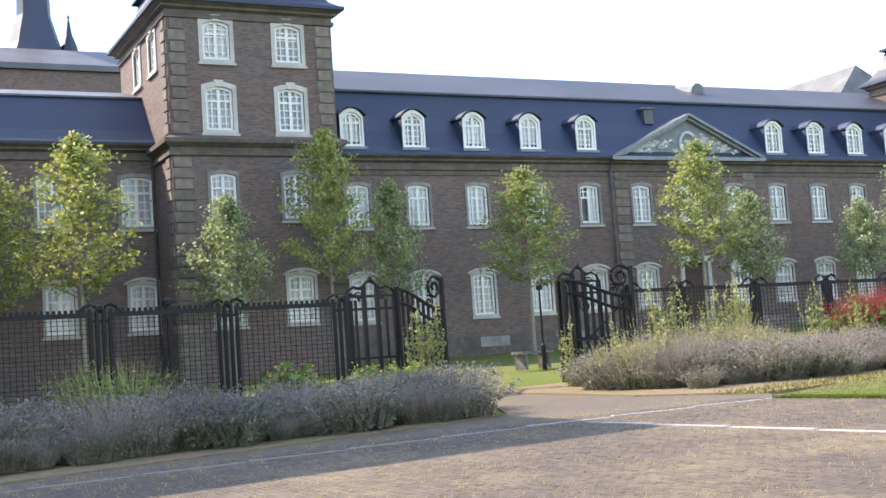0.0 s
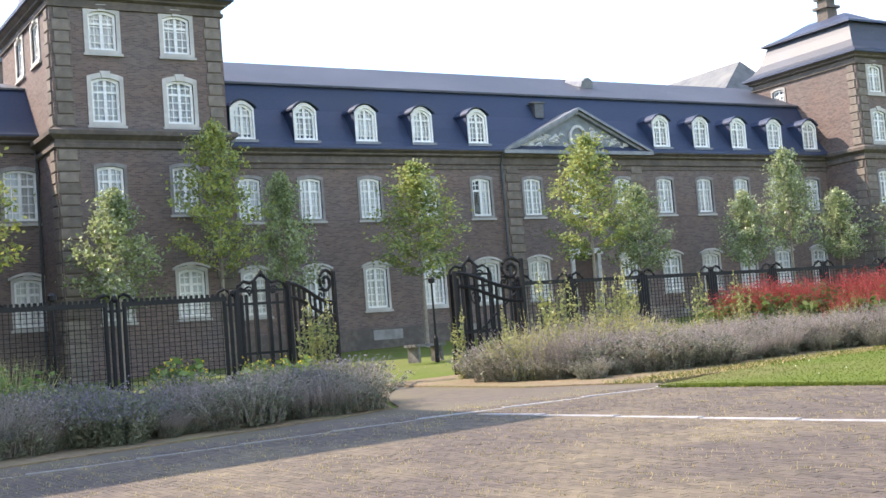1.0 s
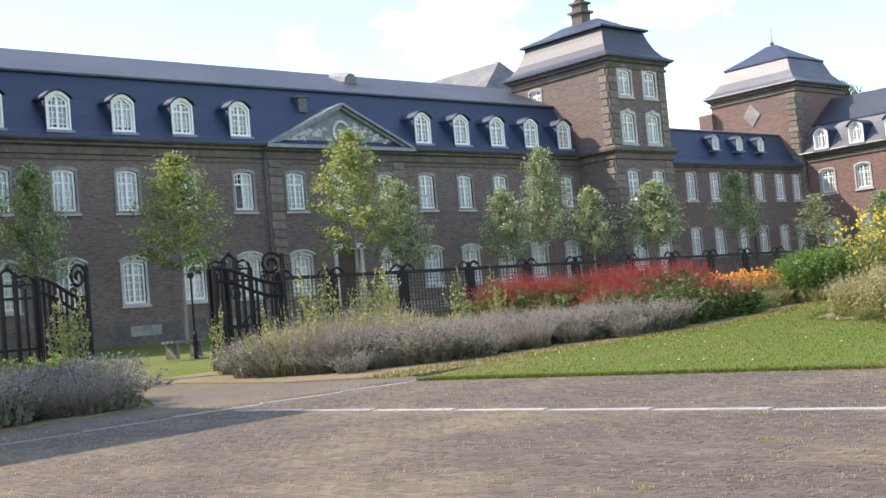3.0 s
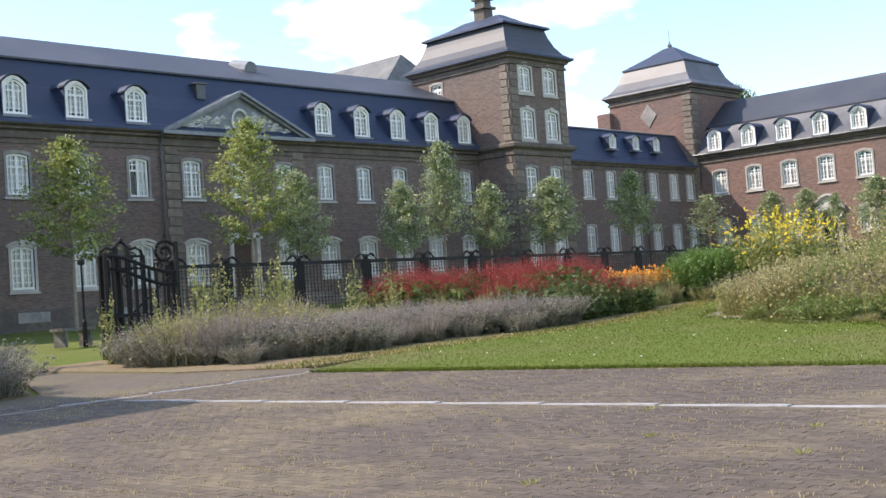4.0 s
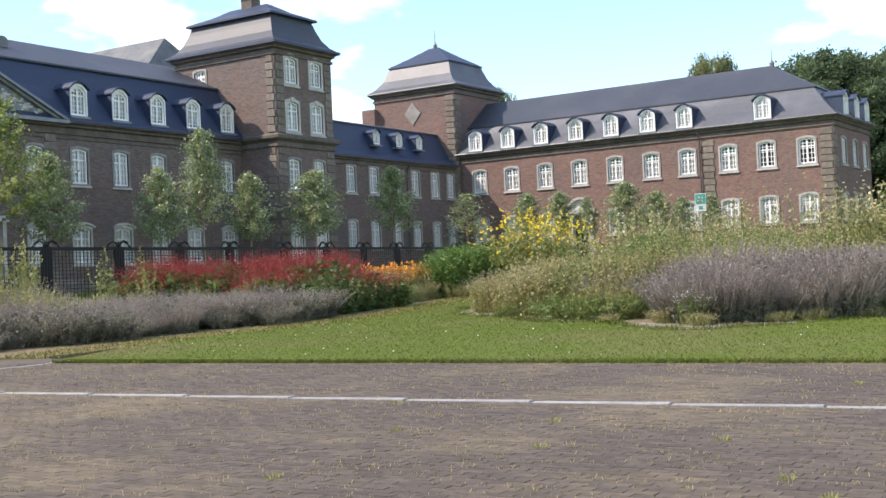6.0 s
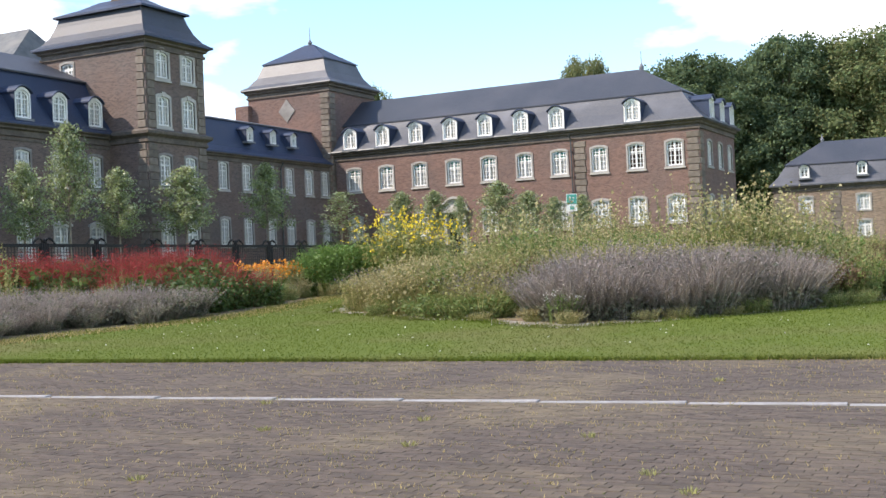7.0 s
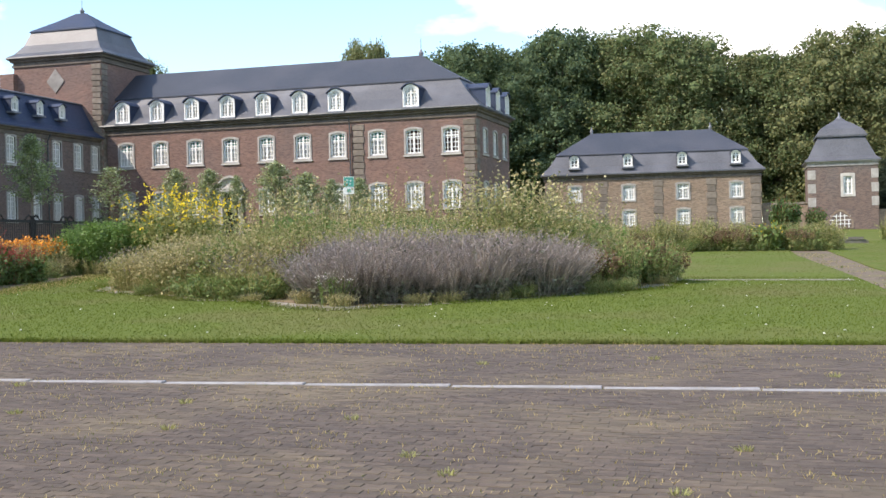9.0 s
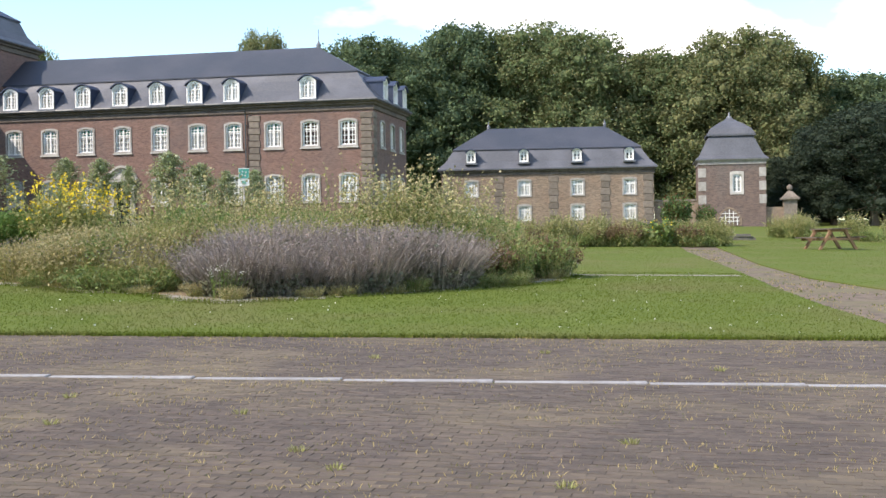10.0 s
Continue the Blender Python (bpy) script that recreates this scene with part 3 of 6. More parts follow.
def pipe(parent, m, x, z0, z1, y=-0.12):
    s = Soup()
    s.tube([(x, y, z0), (x, y, z1 - 0.5), (x, y - 0.12, z1 - 0.2), (x, y - 0.25, z1)], 0.055, n=7)
    for z in (z0 + 1.5, (z0 + z1) / 2, z1 - 1.2):
        s.box(x - 0.08, x + 0.08, y - 0.07, 0.02, z, z + 0.05)
    part("downpipe", s.mesh("downpipe", PIPE), parent, m)


FW = [20.94, 23.85, 26.83, 29.86, 32.89, 35.9, 38.77, 41.64, 44.47, 47.28, 50.03, 52.73, 55.61]


def main_range():
    b = thing("main_range", pose(38, 50, 0), "long dark brick abbey range with slate mansard roof and pediment", "building")
    wins = [(K_AJAR if i == 4 else K_FIRST, x, 7.6) for i, x in enumerate(FW)] + [(K_GROUND, x, 3.5) for i, x in enumerate(FW) if i != 6]
    facade(b, MAIN, 18.5, 57.4, 0.2, EAVE - 0.4, wins, BRICK, [(FW[6], 2.65, 1.5, 2.95)])
    plain_box_wall(b, MAIN, 18.5, 57.4, 12.0, 12.45, 0.2, EAVE, BRICK)
    plain_box_wall(b, MAIN, 18.5, 57.4, 0.5, 11.9, EAVE - 0.2, EAVE - 0.05, DARK, "attic_floor")
    ring(b, MAIN, 18.5, 57.4, 0, 12.4, CORNICE(EAVE), STONE_BROWN)
    s = Soup()
    s.loft(18.5, 57.4, 0, 12.4, [(0.02, 0.03, 0.2), (0.02, 0.03, 2.55), (0.02, 0.0, 2.62)], False)
    s.loft(18.5, 57.4, 0, 12.4, [(0.02, 0.02, 9.85), (0.02, 0.05, 9.87), (0.02, 0.05, 10.0), (0.02, 0.0, 10.02)], False)
    part("string_course", s.mesh("string_course", STONE_BROWN), b, MAIN)
    roof(b, MAIN, 18.6, 57.4, 0, 12.4, [(0, 0.42, EAVE + 0.02), (0, 0.40, EAVE + 0.12), (0, 0.05, EAVE + 0.42), (0, -0.5, EAVE + 1.25), (0, -1.1, 12.7), (0, -1.75, 14.0)], SLATE)
    roof(b, MAIN, 18.6, 57.4, 0, 12.4, [(0, -1.6, 13.96), (0, -1.6, 14.06), (0, -6.1, 16.05), (0, -6.2, 16.1)], SLATE_UP, "upper_roof")
    for x in (20.8, 23.78, 26.82, 29.8, 32.89, 44.47, 47.3, 50.08, 52.85, 55.68):
        place_dormer(b, D_MAIN, MAIN @ Matrix.Translation((x, -0.1, 11.13)))
    for x in (34.75, 42.6):
        quoins(b, MAIN, x, 0.6, EAVE - 0.62, 0.85)
    # pediment over the door
    s = Soup()
    xl, xr, xc, za = 34.1, 43.5, 38.85, 12.95
    s.add([(xl, -0.5, EAVE + 0.06), (xr, -0.5, EAVE + 0.06), (xc, -0.5, za), (xl, 4, EAVE + 0.06), (xr, 4, EAVE + 0.06), (xc, 4, za)], [(0, 3, 5, 2), (1, 2, 5, 4)])
    part("pediment_roof", s.mesh("pediment_roof", LEAD), b, MAIN)
    s = Soup()
    s.add([(xl + 0.5, -0.12, EAVE + 0.05), (xr - 0.5, -0.12, EAVE + 0.05), (xc, -0.12, za - 0.2)], [(0, 1, 2)])
    part("tympanum", s.mesh("tympanum", TYMP), b, MAIN)
    s = Soup()
    for x0, x1 in ((xl, xc), (xr, xc)):
        d = 1 if x1 > x0 else -1
        for y0, t0, t1 in ((-0.52, 0.0, 0.14), (-0.36, 0.14, 0.3)):
            A, B = Vector((x0, 0, EAVE + 0.1)), Vector((x1, 0, za + 0.04))
            q = [(A.x + d * t1 * 2.2, y0, A.z), (A.x + d * t0 * 2.2, y0, A.z), (B.x, y0, B.z - t0), (B.x, y0, B.z - t1)]
            q2 = [(x, 0.0, z) for x, _, z in q]
            s.add(q + q2, [(0, 1, 2, 3), (0, 3, 7, 4), (1, 5, 6, 2)])
    s.box(xl, xr, -0.5, 0.02, EAVE - 0.1, EAVE + 0.08)
    part("pediment_moulding", s.mesh("pediment_moulding", LEAD), b, MAIN)
    s = Soup()
    rng = random.Random(5)
    s.ring([(xc + 0.42 * math.cos(a), 11.5 + 0.5 * math.sin(a)) for a in np.linspace(0, 6.0, 18)], [(xc + 0.55 * math.cos(a), 11.5 + 0.63 * math.sin(a)) for a in np.linspace(0, 6.0, 18)], -0.24, -0.1)
    for k in range(70):
        u = rng.uniform(-1, 1)
        if abs(u) < 0.17:
            continue
        top = (1 - abs(u)) * 1.75
        x, z = xc + u * 4.2, EAVE + 0.2 + rng.uniform(0.05, 0.85) * max(top, 0.15)
        r = rng.uniform(0.09, 0.2)
        a = rng.uniform(0, 3.14)
        V = [(x + r * (1.7 if i % 2 else 0.8) * math.cos(a + i * 1.0472), -0.13, z + r * (0.9 if i % 2 else 0.6) * math.sin(a + i * 1.0472)) for i in range(6)]
        s.add(V + [(x, -0.24, z)], [(i, (i + 1) % 6, 6) for i in range(6)])
    part("carved_relief", s.mesh("carved_relief", RELIEF), b, MAIN, "pale carved stucco foliage and oval shield")
    pipe(b, MAIN, 34.1, 0.9, EAVE - 0.1)
    # the door and its pale stone frame
    x = FW[6]
    s = Soup()
    s.box(x - 0.93, x - 0.72, -0.12, 0.3, 2.6, 5.55)
    s.box(x + 0.72, x + 0.93, -0.12, 0.3, 2.6, 5.55)
    s.box(x - 1.05, x + 1.05, -0.2, 0.3, 5.55, 5.85)
    part("door_frame", s.mesh("door_frame", STONE), b, MAIN, "pale stone door frame")
    s = Soup()
    s.box(x - 0.73, x - 0.01, 0.2, 0.28, 2.65, 4.4)
    s.box(x + 0.01, x + 0.73, 0.2, 0.28, 2.65, 4.4)
    s.box(x - 0.73, x + 0.73, 0.18, 0.3, 4.4, 5.6)
    for k in (-0.37, 0.37):
        for z in (2.8, 3.6):
            s.box(x + k - 0.25, x + k + 0.25, 0.17, 0.22, z, z + 0.65)
    part("door", s.mesh("door", DOOR), b, MAIN, "dark brown panelled double door")
    st = thing("door_steps", pose(40, 48.5, 1.7), "worn grey stone steps before the door", "steps")
    for k in range(5):
        s = Soup()
        s.box(36.2 + 0.25 * k, 44.4 - 0.25 * k, -2.6 + 0.36 * k, -0.06, 1.5 + 0.22 * k, 1.78 + 0.22 * k)
        part("step", s.mesh("step", STONE_DARK), st, MAIN)
    # cellar lights and a roof hatch
    for k in (27.2, 31.4, 45.4):
        s = Soup()
        s.box(k - 0.75, k + 0.75, -0.07, 0.1, 2.05, 2.5)
        part("cellar_light", s.mesh("cellar_light", STONE_MID), b, MAIN)
    s = Soup()
    s.tube([(43.0, 3.9, 15.25), (43.0, 5.4, 15.6)], 0.42, n=10)
    part("roof_hatch", s.mesh("roof_hatch", LEAD), b, MAIN)
    s = Soup()
    s.box(37.2, 37.75, 1.0, 1.5, 12.7, 13.45)
    s.box(37.1, 37.85, 0.9, 1.6, 13.45, 13.53)
    part("vent_box", s.mesh("vent_box", PIPE), b, MAIN)


main_range()


def tower(name, x0, x1, deep, label, wx, roof_set=1.0, finial=True, chimney=True):
    m = pose(0, 47.15, 0)
    b = thing(name, pose((x0 + x1) / 2, 47.15, 0), label, "tower", "corner towers")
    wins = []
    for x in wx:
        wins += [(K_TOWER, x, 13.98), (K_TOWER_LOW, x, 11.15), (K_FIRST, x, 7.62), (K_GROUND, x, 3.5)]
    facade(b, m, x0, x1, 0.2, 15.9, wins, BRICK)
    west = pose(x0, 47.15 + deep, 0, 0, 0, -90)
    ww = [(K_TOWER, deep - 2.2, 13.98), (K_TOWER, deep - 4.9, 13.98)] if name == "left_tower" else [(K_SMALL, deep - 5.9, 14.1)]
    facade(b, west, 0.0, deep - 0.452, 0.2, 15.9, ww, BRICK)
    plain_box_wall(b, m, x1 - 0.45, x1, 0.45, deep, 0.2, 15.9, BRICK)
    plain_box_wall(b, m, x0 + 0.45, x1 - 0.45, deep - 0.45, deep, 0.2, 15.9, BRICK)
    ring(b, m, x0, x1, 0, deep, CORNICE(16.2), STONE_BROWN)
    ring(b, m, x0, x1, 0, deep, [(0.02, 0.02, 10.1), (0.1, 0.1, 10.15), (0.1, 0.1, 10.3), (0.05, 0.05, 10.32), (0.05, 0.05, 10.45), (0.3, 0.3, 10.62), (0.32, 0.32, 10.78), (0.05, 0.05, 10.92), (0.0, 0.0, 10.94)], STONE_BROWN, "string_course")
    for x in (x0 + 0.42, x1 - 0.42):
        quoins(b, m, x, 0.6, 10.08, 0.85, side=0.85 if x > (x0 + x1) / 2 else None)
        quoins(b, m, x, 10.96, 15.58, 0.7, side=0.3)
    quoins(b, west, deep - 0.36, 10.96, 15.58, 0.6)
    quoins(b, west, deep - 0.4, 0.6, 10.08, 0.7)
    h = min(x1 - x0, deep) / 2
    roof(b, m, x0, x1, 0, deep, [(0.44, 0.44, 16.22), (0.42, 0.42, 16.32), (0.0, 0.0, 16.62), (-0.35, -0.35, 17.1), (-0.6, -0.6, 17.7), (-0.78, -0.78, 18.28)], SLATE_GLOSS if name == "middle_tower" else SLATE)
    roof(b, m, x0, x1, 0, deep, [(-0.5, -0.5, 18.24), (-0.5, -0.5, 18.36), (-h * 0.6, -h * 0.6, 18.85), (-h + 0.25, -h + 0.25, 19.35)], SLATE, "upper_roof")
    s = Soup()
    cx, cy = (x0 + x1) / 2, deep / 2
    s.box(cx - 0.42, cx + 0.42, cy - 0.42, cy + 0.42, 19.1, 19.95)
    s.box(cx - 0.58, cx + 0.58, cy - 0.58, cy + 0.58, 19.95, 20.1)
    s.box(cx - 0.36, cx + 0.36, cy - 0.36, cy + 0.36, 20.1, 20.55)
    s.box(cx - 0.5, cx + 0.5, cy - 0.5, cy + 0.5, 20.55, 20.68)
    s.lathe([(0.3, 20.68), (0.34, 20.85), (0.2, 21.05), (0.05, 21.15)], 8, (cx, cy, 0))
    part("roof_lantern", s.mesh("roof_lantern", STONE_BROWN), b, m)
    ring(b, m, x0, x1, 0, deep, [(0.4, 0.4, 16.18), (0.47, 0.47, 16.2), (0.47, 0.47, 16.34), (0.42, 0.42, 16.36)], SLATE, "gutter")


tower("left_tower", 12.1, 19.0, 8.2, "dark brick corner tower with stone quoins and slate roof", (14.1, 17.08))
tower("middle_tower", 56.9, 62.35, 7.9, "dark brick tower with stone quoins and curved lead roof", (58.4, 60.75))


def left_range():
    b = thing("left_range", pose(5, 50, 0), "dark brick side range with blue slate mansard roof", "building")
    wins = [(K_WIDE, x, 7.72) for x in (8.1, 11.35, 4.9, 1.7)] + [(K_GROUND, x, 3.55) for x in (8.2, 11.45, 4.9, 1.7)]
    facade(b, MAIN, -12, 12.3, 0.0, EAVE, wins, BRICK)
    plain_box_wall(b, MAIN, -12, 12.1, 9.6, 10.0, 0.0, EAVE, BRICK)
    ring(b, MAIN, -12, 12.1, 0, 10, CORNICE(EAVE + 0.3), STONE_BROWN)
    roof(b, MAIN, -12, 12.1, 0, 10, [(0, 0.42, EAVE + 0.33), (0, 0.4, EAVE + 0.4), (0, -0.3, EAVE + 1.0), (0, -1.6, 13.3)], SLATE)
    roof(b, MAIN, -12, 12.1, 0, 10, [(0, -1.5, 13.28), (0, -1.5, 13.36), (0, -4.9, 14.3)], SLATE_OLD, "upper_roof")
    pipe(b, MAIN, 12.0, 1.0, EAVE + 0.2)


left_range()


def link_range():
    b = thing("link_range", pose(72, 50, 0), "lower dark brick range between two towers", "building")
    xs = (64.9, 67.8, 70.43, 73.09, 75.61, 78.2, 80.4)
    facade(b, MAIN, 62.0, 81.3, 0.2, 10.3, [(K_LINK, x, 8.05) for x in xs] + [(K_LINK, x, 4.3) for x in xs], BRICK)
    plain_box_wall(b, MAIN, 62.0, 81.3, 8.6, 9.0, 0.2, 10.3, BRICK)
    ring(b, MAIN, 62.0, 81.3, 0, 9, CORNICE(10.4, 0.8), STONE_BROWN)
    roof(b, MAIN, 62.0, 81.3, 0, 9, [(0, 0.34, 10.44), (0, 0.3, 10.55), (0, -0.4, 11.0), (0, -1.5, 13.0)], SLATE)
    roof(b, MAIN, 62.0, 81.3, 0, 9, [(0, -1.4, 12.98), (0, -1.4, 13.06), (0, -4.3, 13.75)], SLATE_OLD, "upper_roof")
    for x in (71.4, 74.2, 76.8):
        place_dormer(b, D_SMALL, MAIN @ Matrix.Translation((x, 0.3, 11.55)))
    pipe(b, MAIN, 74.4, 2.5, 10.2)


link_range()


def corner_tower():
    x0, x1, y0, y1 = 81.1, 87.9, 49.75, 57.2
    b = thing("far_tower", pose(84, 53, 0), "brown brick corner tower with lead roof and stone diamond", "tower", "corner towers")
    s = Soup()
    s.box(x0, x1, y0, y1, 1.0, 16.4)
    part("wall", s.mesh("wall", BRICK_RED), b, I4)
    ring(b, I4, x0, x1, y0, y1, CORNICE(16.7), STONE_BROWN)
    quoins(b, pose(0, y0, 0), x0 + 0.4, 2.8, 16.0, 0.8)
    quoins(b, pose(x0, 0, 0, 0, 0, -90), -y0 - 0.4, 2.8, 16.0, 0.8)
    roof(b, I4, x0, x1, y0, y1, [(0.45, 0.45, 16.74), (0.42, 0.42, 16.84), (-0.05, -0.05, 17.15), (-0.55, -0.55, 17.8), (-0.95, -0.95, 18.85)], SLATE_OLD)
    roof(b, I4, x0, x1, y0, y1, [(-0.85, -0.85, 18.83), (-0.85, -0.85, 18.92), (-2.2, -2.2, 19.75), (-3.3, -3.3, 20.5)], SLATE, "upper_roof")
    s = Soup()
    s.lathe([(0.12, 20.4), (0.2, 20.7), (0.08, 20.85), (0.03, 21.0), (0.02, 21.9)], 8, (84.5, 53.4, 0))
    part("finial", s.mesh("finial", LEAD), b, I4)
    s = Soup()
    m = pose(x0, 53.6, 14.9, 0, 0, -90)
    s.add([(-0.75, -0.06, 0), (0, -0.06, -0.9), (0.75, -0.06, 0), (0, -0.06, 0.9), (-0.75, 0.05, 0), (0, 0.05, -0.9), (0.75, 0.05, 0), (0, 0.05, 0.9)],
          [(0, 1, 2, 3), (0, 4, 5, 1), (1, 5, 6, 2), (2, 6, 7, 3), (3, 7, 4, 0)])
    part("stone_diamond", s.mesh("stone_diamond", STONE_MID), b, m, "pale grey stone diamond")
    s = Soup()
    s.box(x0 - 0.5, x0 + 0.6, y1 - 0.3, y1 + 0.9, 12.0, 15.6)
    part("chimney", s.mesh("chimney", BRICK_RED), b, I4)
    s = Soup()
    s.add([(82.05 - 0.55, 54.4, 17.5), (82.05 - 0.55, 55.1, 17.5), (82.05 - 0.2, 55.1, 18.1), (82.05 - 0.2, 54.4, 18.1)], [(0, 3, 2, 1), (0, 1, 2, 3)])
    part("skylight", s.mesh("skylight", WHITE), b, I4)


corner_tower()


def east_range(b, m, windows=True, xa=-49.6, xb=-21.5, deep=9.4, low=0.4):
    e = 11.1
    ys = (48.02, 45.23, 42.44, 39.64, 36.84, 34.07, 31.43, 28.53, 25.91, 23.24)
    wins, extra = [], []
    if windows:
        for i, y in enumerate(ys):
            wins.append((K_EAST_BLIND if i < 8 else K_EAST, -y, 8.3) + ((1,) if i >= 8 else ()))
            if i != 3:
                wins.append((K_EASTG, -y, 4.6))
        extra = [(-39.7, 2.9, 1.25, 3.3)]
    facade(b, m, xa, xb, low, e, wins, BRICK_RED, extra)
    if windows:
        end = m @ pose(xb, 0, 0, 0, 0, 90)
        facade(b, end, 0.452, deep, low, e, [(K_EAST, x, z, 1) for x in (2.4, 5.2, 7.9) for z in (8.3, 4.6)], BRICK_RED)
        for x in (2.4, 5.2, 7.9):
            place_dormer(b, D_EAST, end @ Matrix.Translation((x, -0.28, 11.5)))
    else:
        plain_box_wall(b, m, xb - 0.45, xb - 0.004, 0.45, deep, low, e, BRICK_RED)
    plain_box_wall(b, m, xa, xb - 0.45, deep - 0.45, deep, low, e, BRICK_RED)
    ring(b, m, xa, xb, 0, deep, CORNICE(e + 0.1, 0.9), STONE_BROWN)
    s = Soup()
    s.loft(xa, xb, 0, deep, [(0.4, 0.4, e + 0.13), (0.44, 0.44, e + 0.2), (0.4, 0.4, e + 0.28)], False)
    part("gutter", s.mesh("gutter", PIPE), b, m)
    prof = [(0.38, 0.38, e + 0.2), (0.1, 0.1, e + 0.5), (-0.5, -0.5, e + 1.1), (-1.1, -1.1, e + 1.8), (-1.5, -1.5, 13.45)]
    s = Soup()
    s.loft(xa - 1.0, xb, 0, deep, [(a if True else 0, c, z) for a, c, z in prof])
    part("roof", s.mesh("roof", SLATE_OLD), b, m)
    s = Soup()
    xa2 = xa - 8
    s.loft(xa2, xb, 0, deep, [(-1.4, -1.4, 13.42), (-1.4, -1.4, 13.5), (-5.2, -deep / 2 + 0.15, 15.7)])
    part("upper_roof", s.mesh("upper_roof", SLATE_UP), b, m)


east = thing("east_range", pose(81.45, 35, 0), "red-brown brick east range with white windows and slate mansard", "building")
east_range(east, EAST)
for y in (48.1, 45.3, 42.5, 39.68, 36.9, 34.12, 31.42, 25.95):
    place_dormer(east, D_EAST, EAST @ Matrix.Translation((-y, -0.28, 11.5)))
for y in (29.9, 21.95):
    quoins(east, EAST, -y, 3.0, 10.5, 0.85)
quoins(east, pose(81.45, 21.5, 0), 0.42, 3.0, 10.5, 0.85)
pipe(east, EAST, -30.5, 3.0, 11.0)


def ridge_rod():
    s = Soup()
    s.lathe([(0.16, 15.65), (0.2, 15.9), (0.09, 16.05), (0.03, 16.2), (0.02, 17.0)], 8, (-26.7, 4.7, 0))
    part("finial", s.mesh("finial", LEAD), east, EAST)


ridge_rod()


def east_door():
    s = Soup()
    x = -39.7
    s.box(x - 0.95, x - 0.62, -0.16, 0.3, 2.9, 6.2)
    s.box(x + 0.62, x + 0.95, -0.16, 0.3, 2.9, 6.2)
    s.box(x - 1.15, x + 1.15, -0.24, 0.2, 6.2, 6.5)
    pts = arch(2.2, 0, 7.35, 0.75)[2:]
    for (xa, za), (xb, zb) in zip(pts, pts[1:]):
        s.add([(x + xa, -0.26, za - 0.16), (x + xb, -0.26, zb - 0.16), (x + xb, -0.26, zb), (x + xa, -0.26, za), (x + xa, 0.05, za - 0.16), (x + xb, 0.05, zb - 0.16), (x + xb, 0.05, zb), (x + xa, 0.05, za)],
              [(1, 0, 3, 2), (3, 7, 6, 2), (0, 1, 5, 4)])
    o = [(x + a, -0.05, z) for a, z in pts]
    s.add([(x - 1.1, -0.05, 6.5), (x + 1.1, -0.05, 6.5)] + o, [tuple(range(len(o) + 2))])
    part("door_frame", s.mesh("door_frame", STONE), east, EAST, "grey stone portal with a curved pediment")
    # A near-black panel puts the darkness inside the open doorway into colour.
    s = Soup()
    s.box(x - 0.62, x + 0.62, 0.3, 0.36, 2.9, 6.2)
    part("door", s.mesh("door", DARK), east, EAST, "near-black panel for the unlit open doorway")


east_door()
# an unseen range across the court, placed and raised so its eaves shade the pavement
west = thing("unseen_west_range", pose(-6.1, 37, 0), "unseen brown brick range with slate mansard roof, placed to shade the pavement", "building")
east_range(west, pose(-12.6, 0, 2.9, 0, 0, -90), False, -49.4, -25.4, 13.0, -2.9)


def court_house():
    """The low house with a hipped mansard roof and its little tower."""
    m = pose(98.15, 20.4, 0, 0, 0, -83.0)
    b = thing("court_house", m, "low ochre brick house with hipped slate mansard roof", "building")
    n = 16.8
    cols = (2.4, 6.6, 10.8, 14.9)
    facade(b, m, 0, n, 1.0, 7.2, [(K_SMALL, x, 5.25) for x in cols] + [(K_SMALL, x, 3.25) for x in cols], BRICK_OCHRE)
    plain_box_wall(b, m, 0, 0.4, 0.45, 9, 1.0, 7.2, BRICK_OCHRE)
    plain_box_wall(b, m, n - 0.4, n, 0.45, 9, 1.0, 7.2, BRICK_OCHRE)
    plain_box_wall(b, m, 0.4, n - 0.4, 8.6, 9, 1.0, 7.2, BRICK_OCHRE)
    ring(b, m, 0, n, 0, 9, CORNICE(7.3, 0.7), STONE_BROWN)
    for x in (0.45, 4.6, 8.9, 13.0, n - 0.45):
        quoins(b, m, x, 2.0, 6.8, 0.8, 0.5, 0.04)
    roof(b, m, 0, n, 0, 9, [(0.3, 0.3, 7.32), (0.3, 0.3, 7.42), (-0.3, -0.3, 8.0), (-0.95, -0.95, 9.0)], SLATE_OLD)
    roof(b, m, 0, n, 0, 9, [(-0.85, -0.85, 8.98), (-0.85, -0.85, 9.05), (-3.6, -4.3, 11.0)], SLATE_UP, "upper_roof")
    for x in cols:
        place_dormer(b, D_SMALL, m @ Matrix.Translation((x, -0.12, 7.95)))
    for x in (3.6, n - 3.6):
        s = Soup()
        s.lathe([(0.1, 10.9), (0.14, 11.2), (0.05, 11.4), (0.02, 11.6)], 7, (x, 4.5, 0))
        part("finial", s.mesh("finial", LEAD), b, m)


court_house()


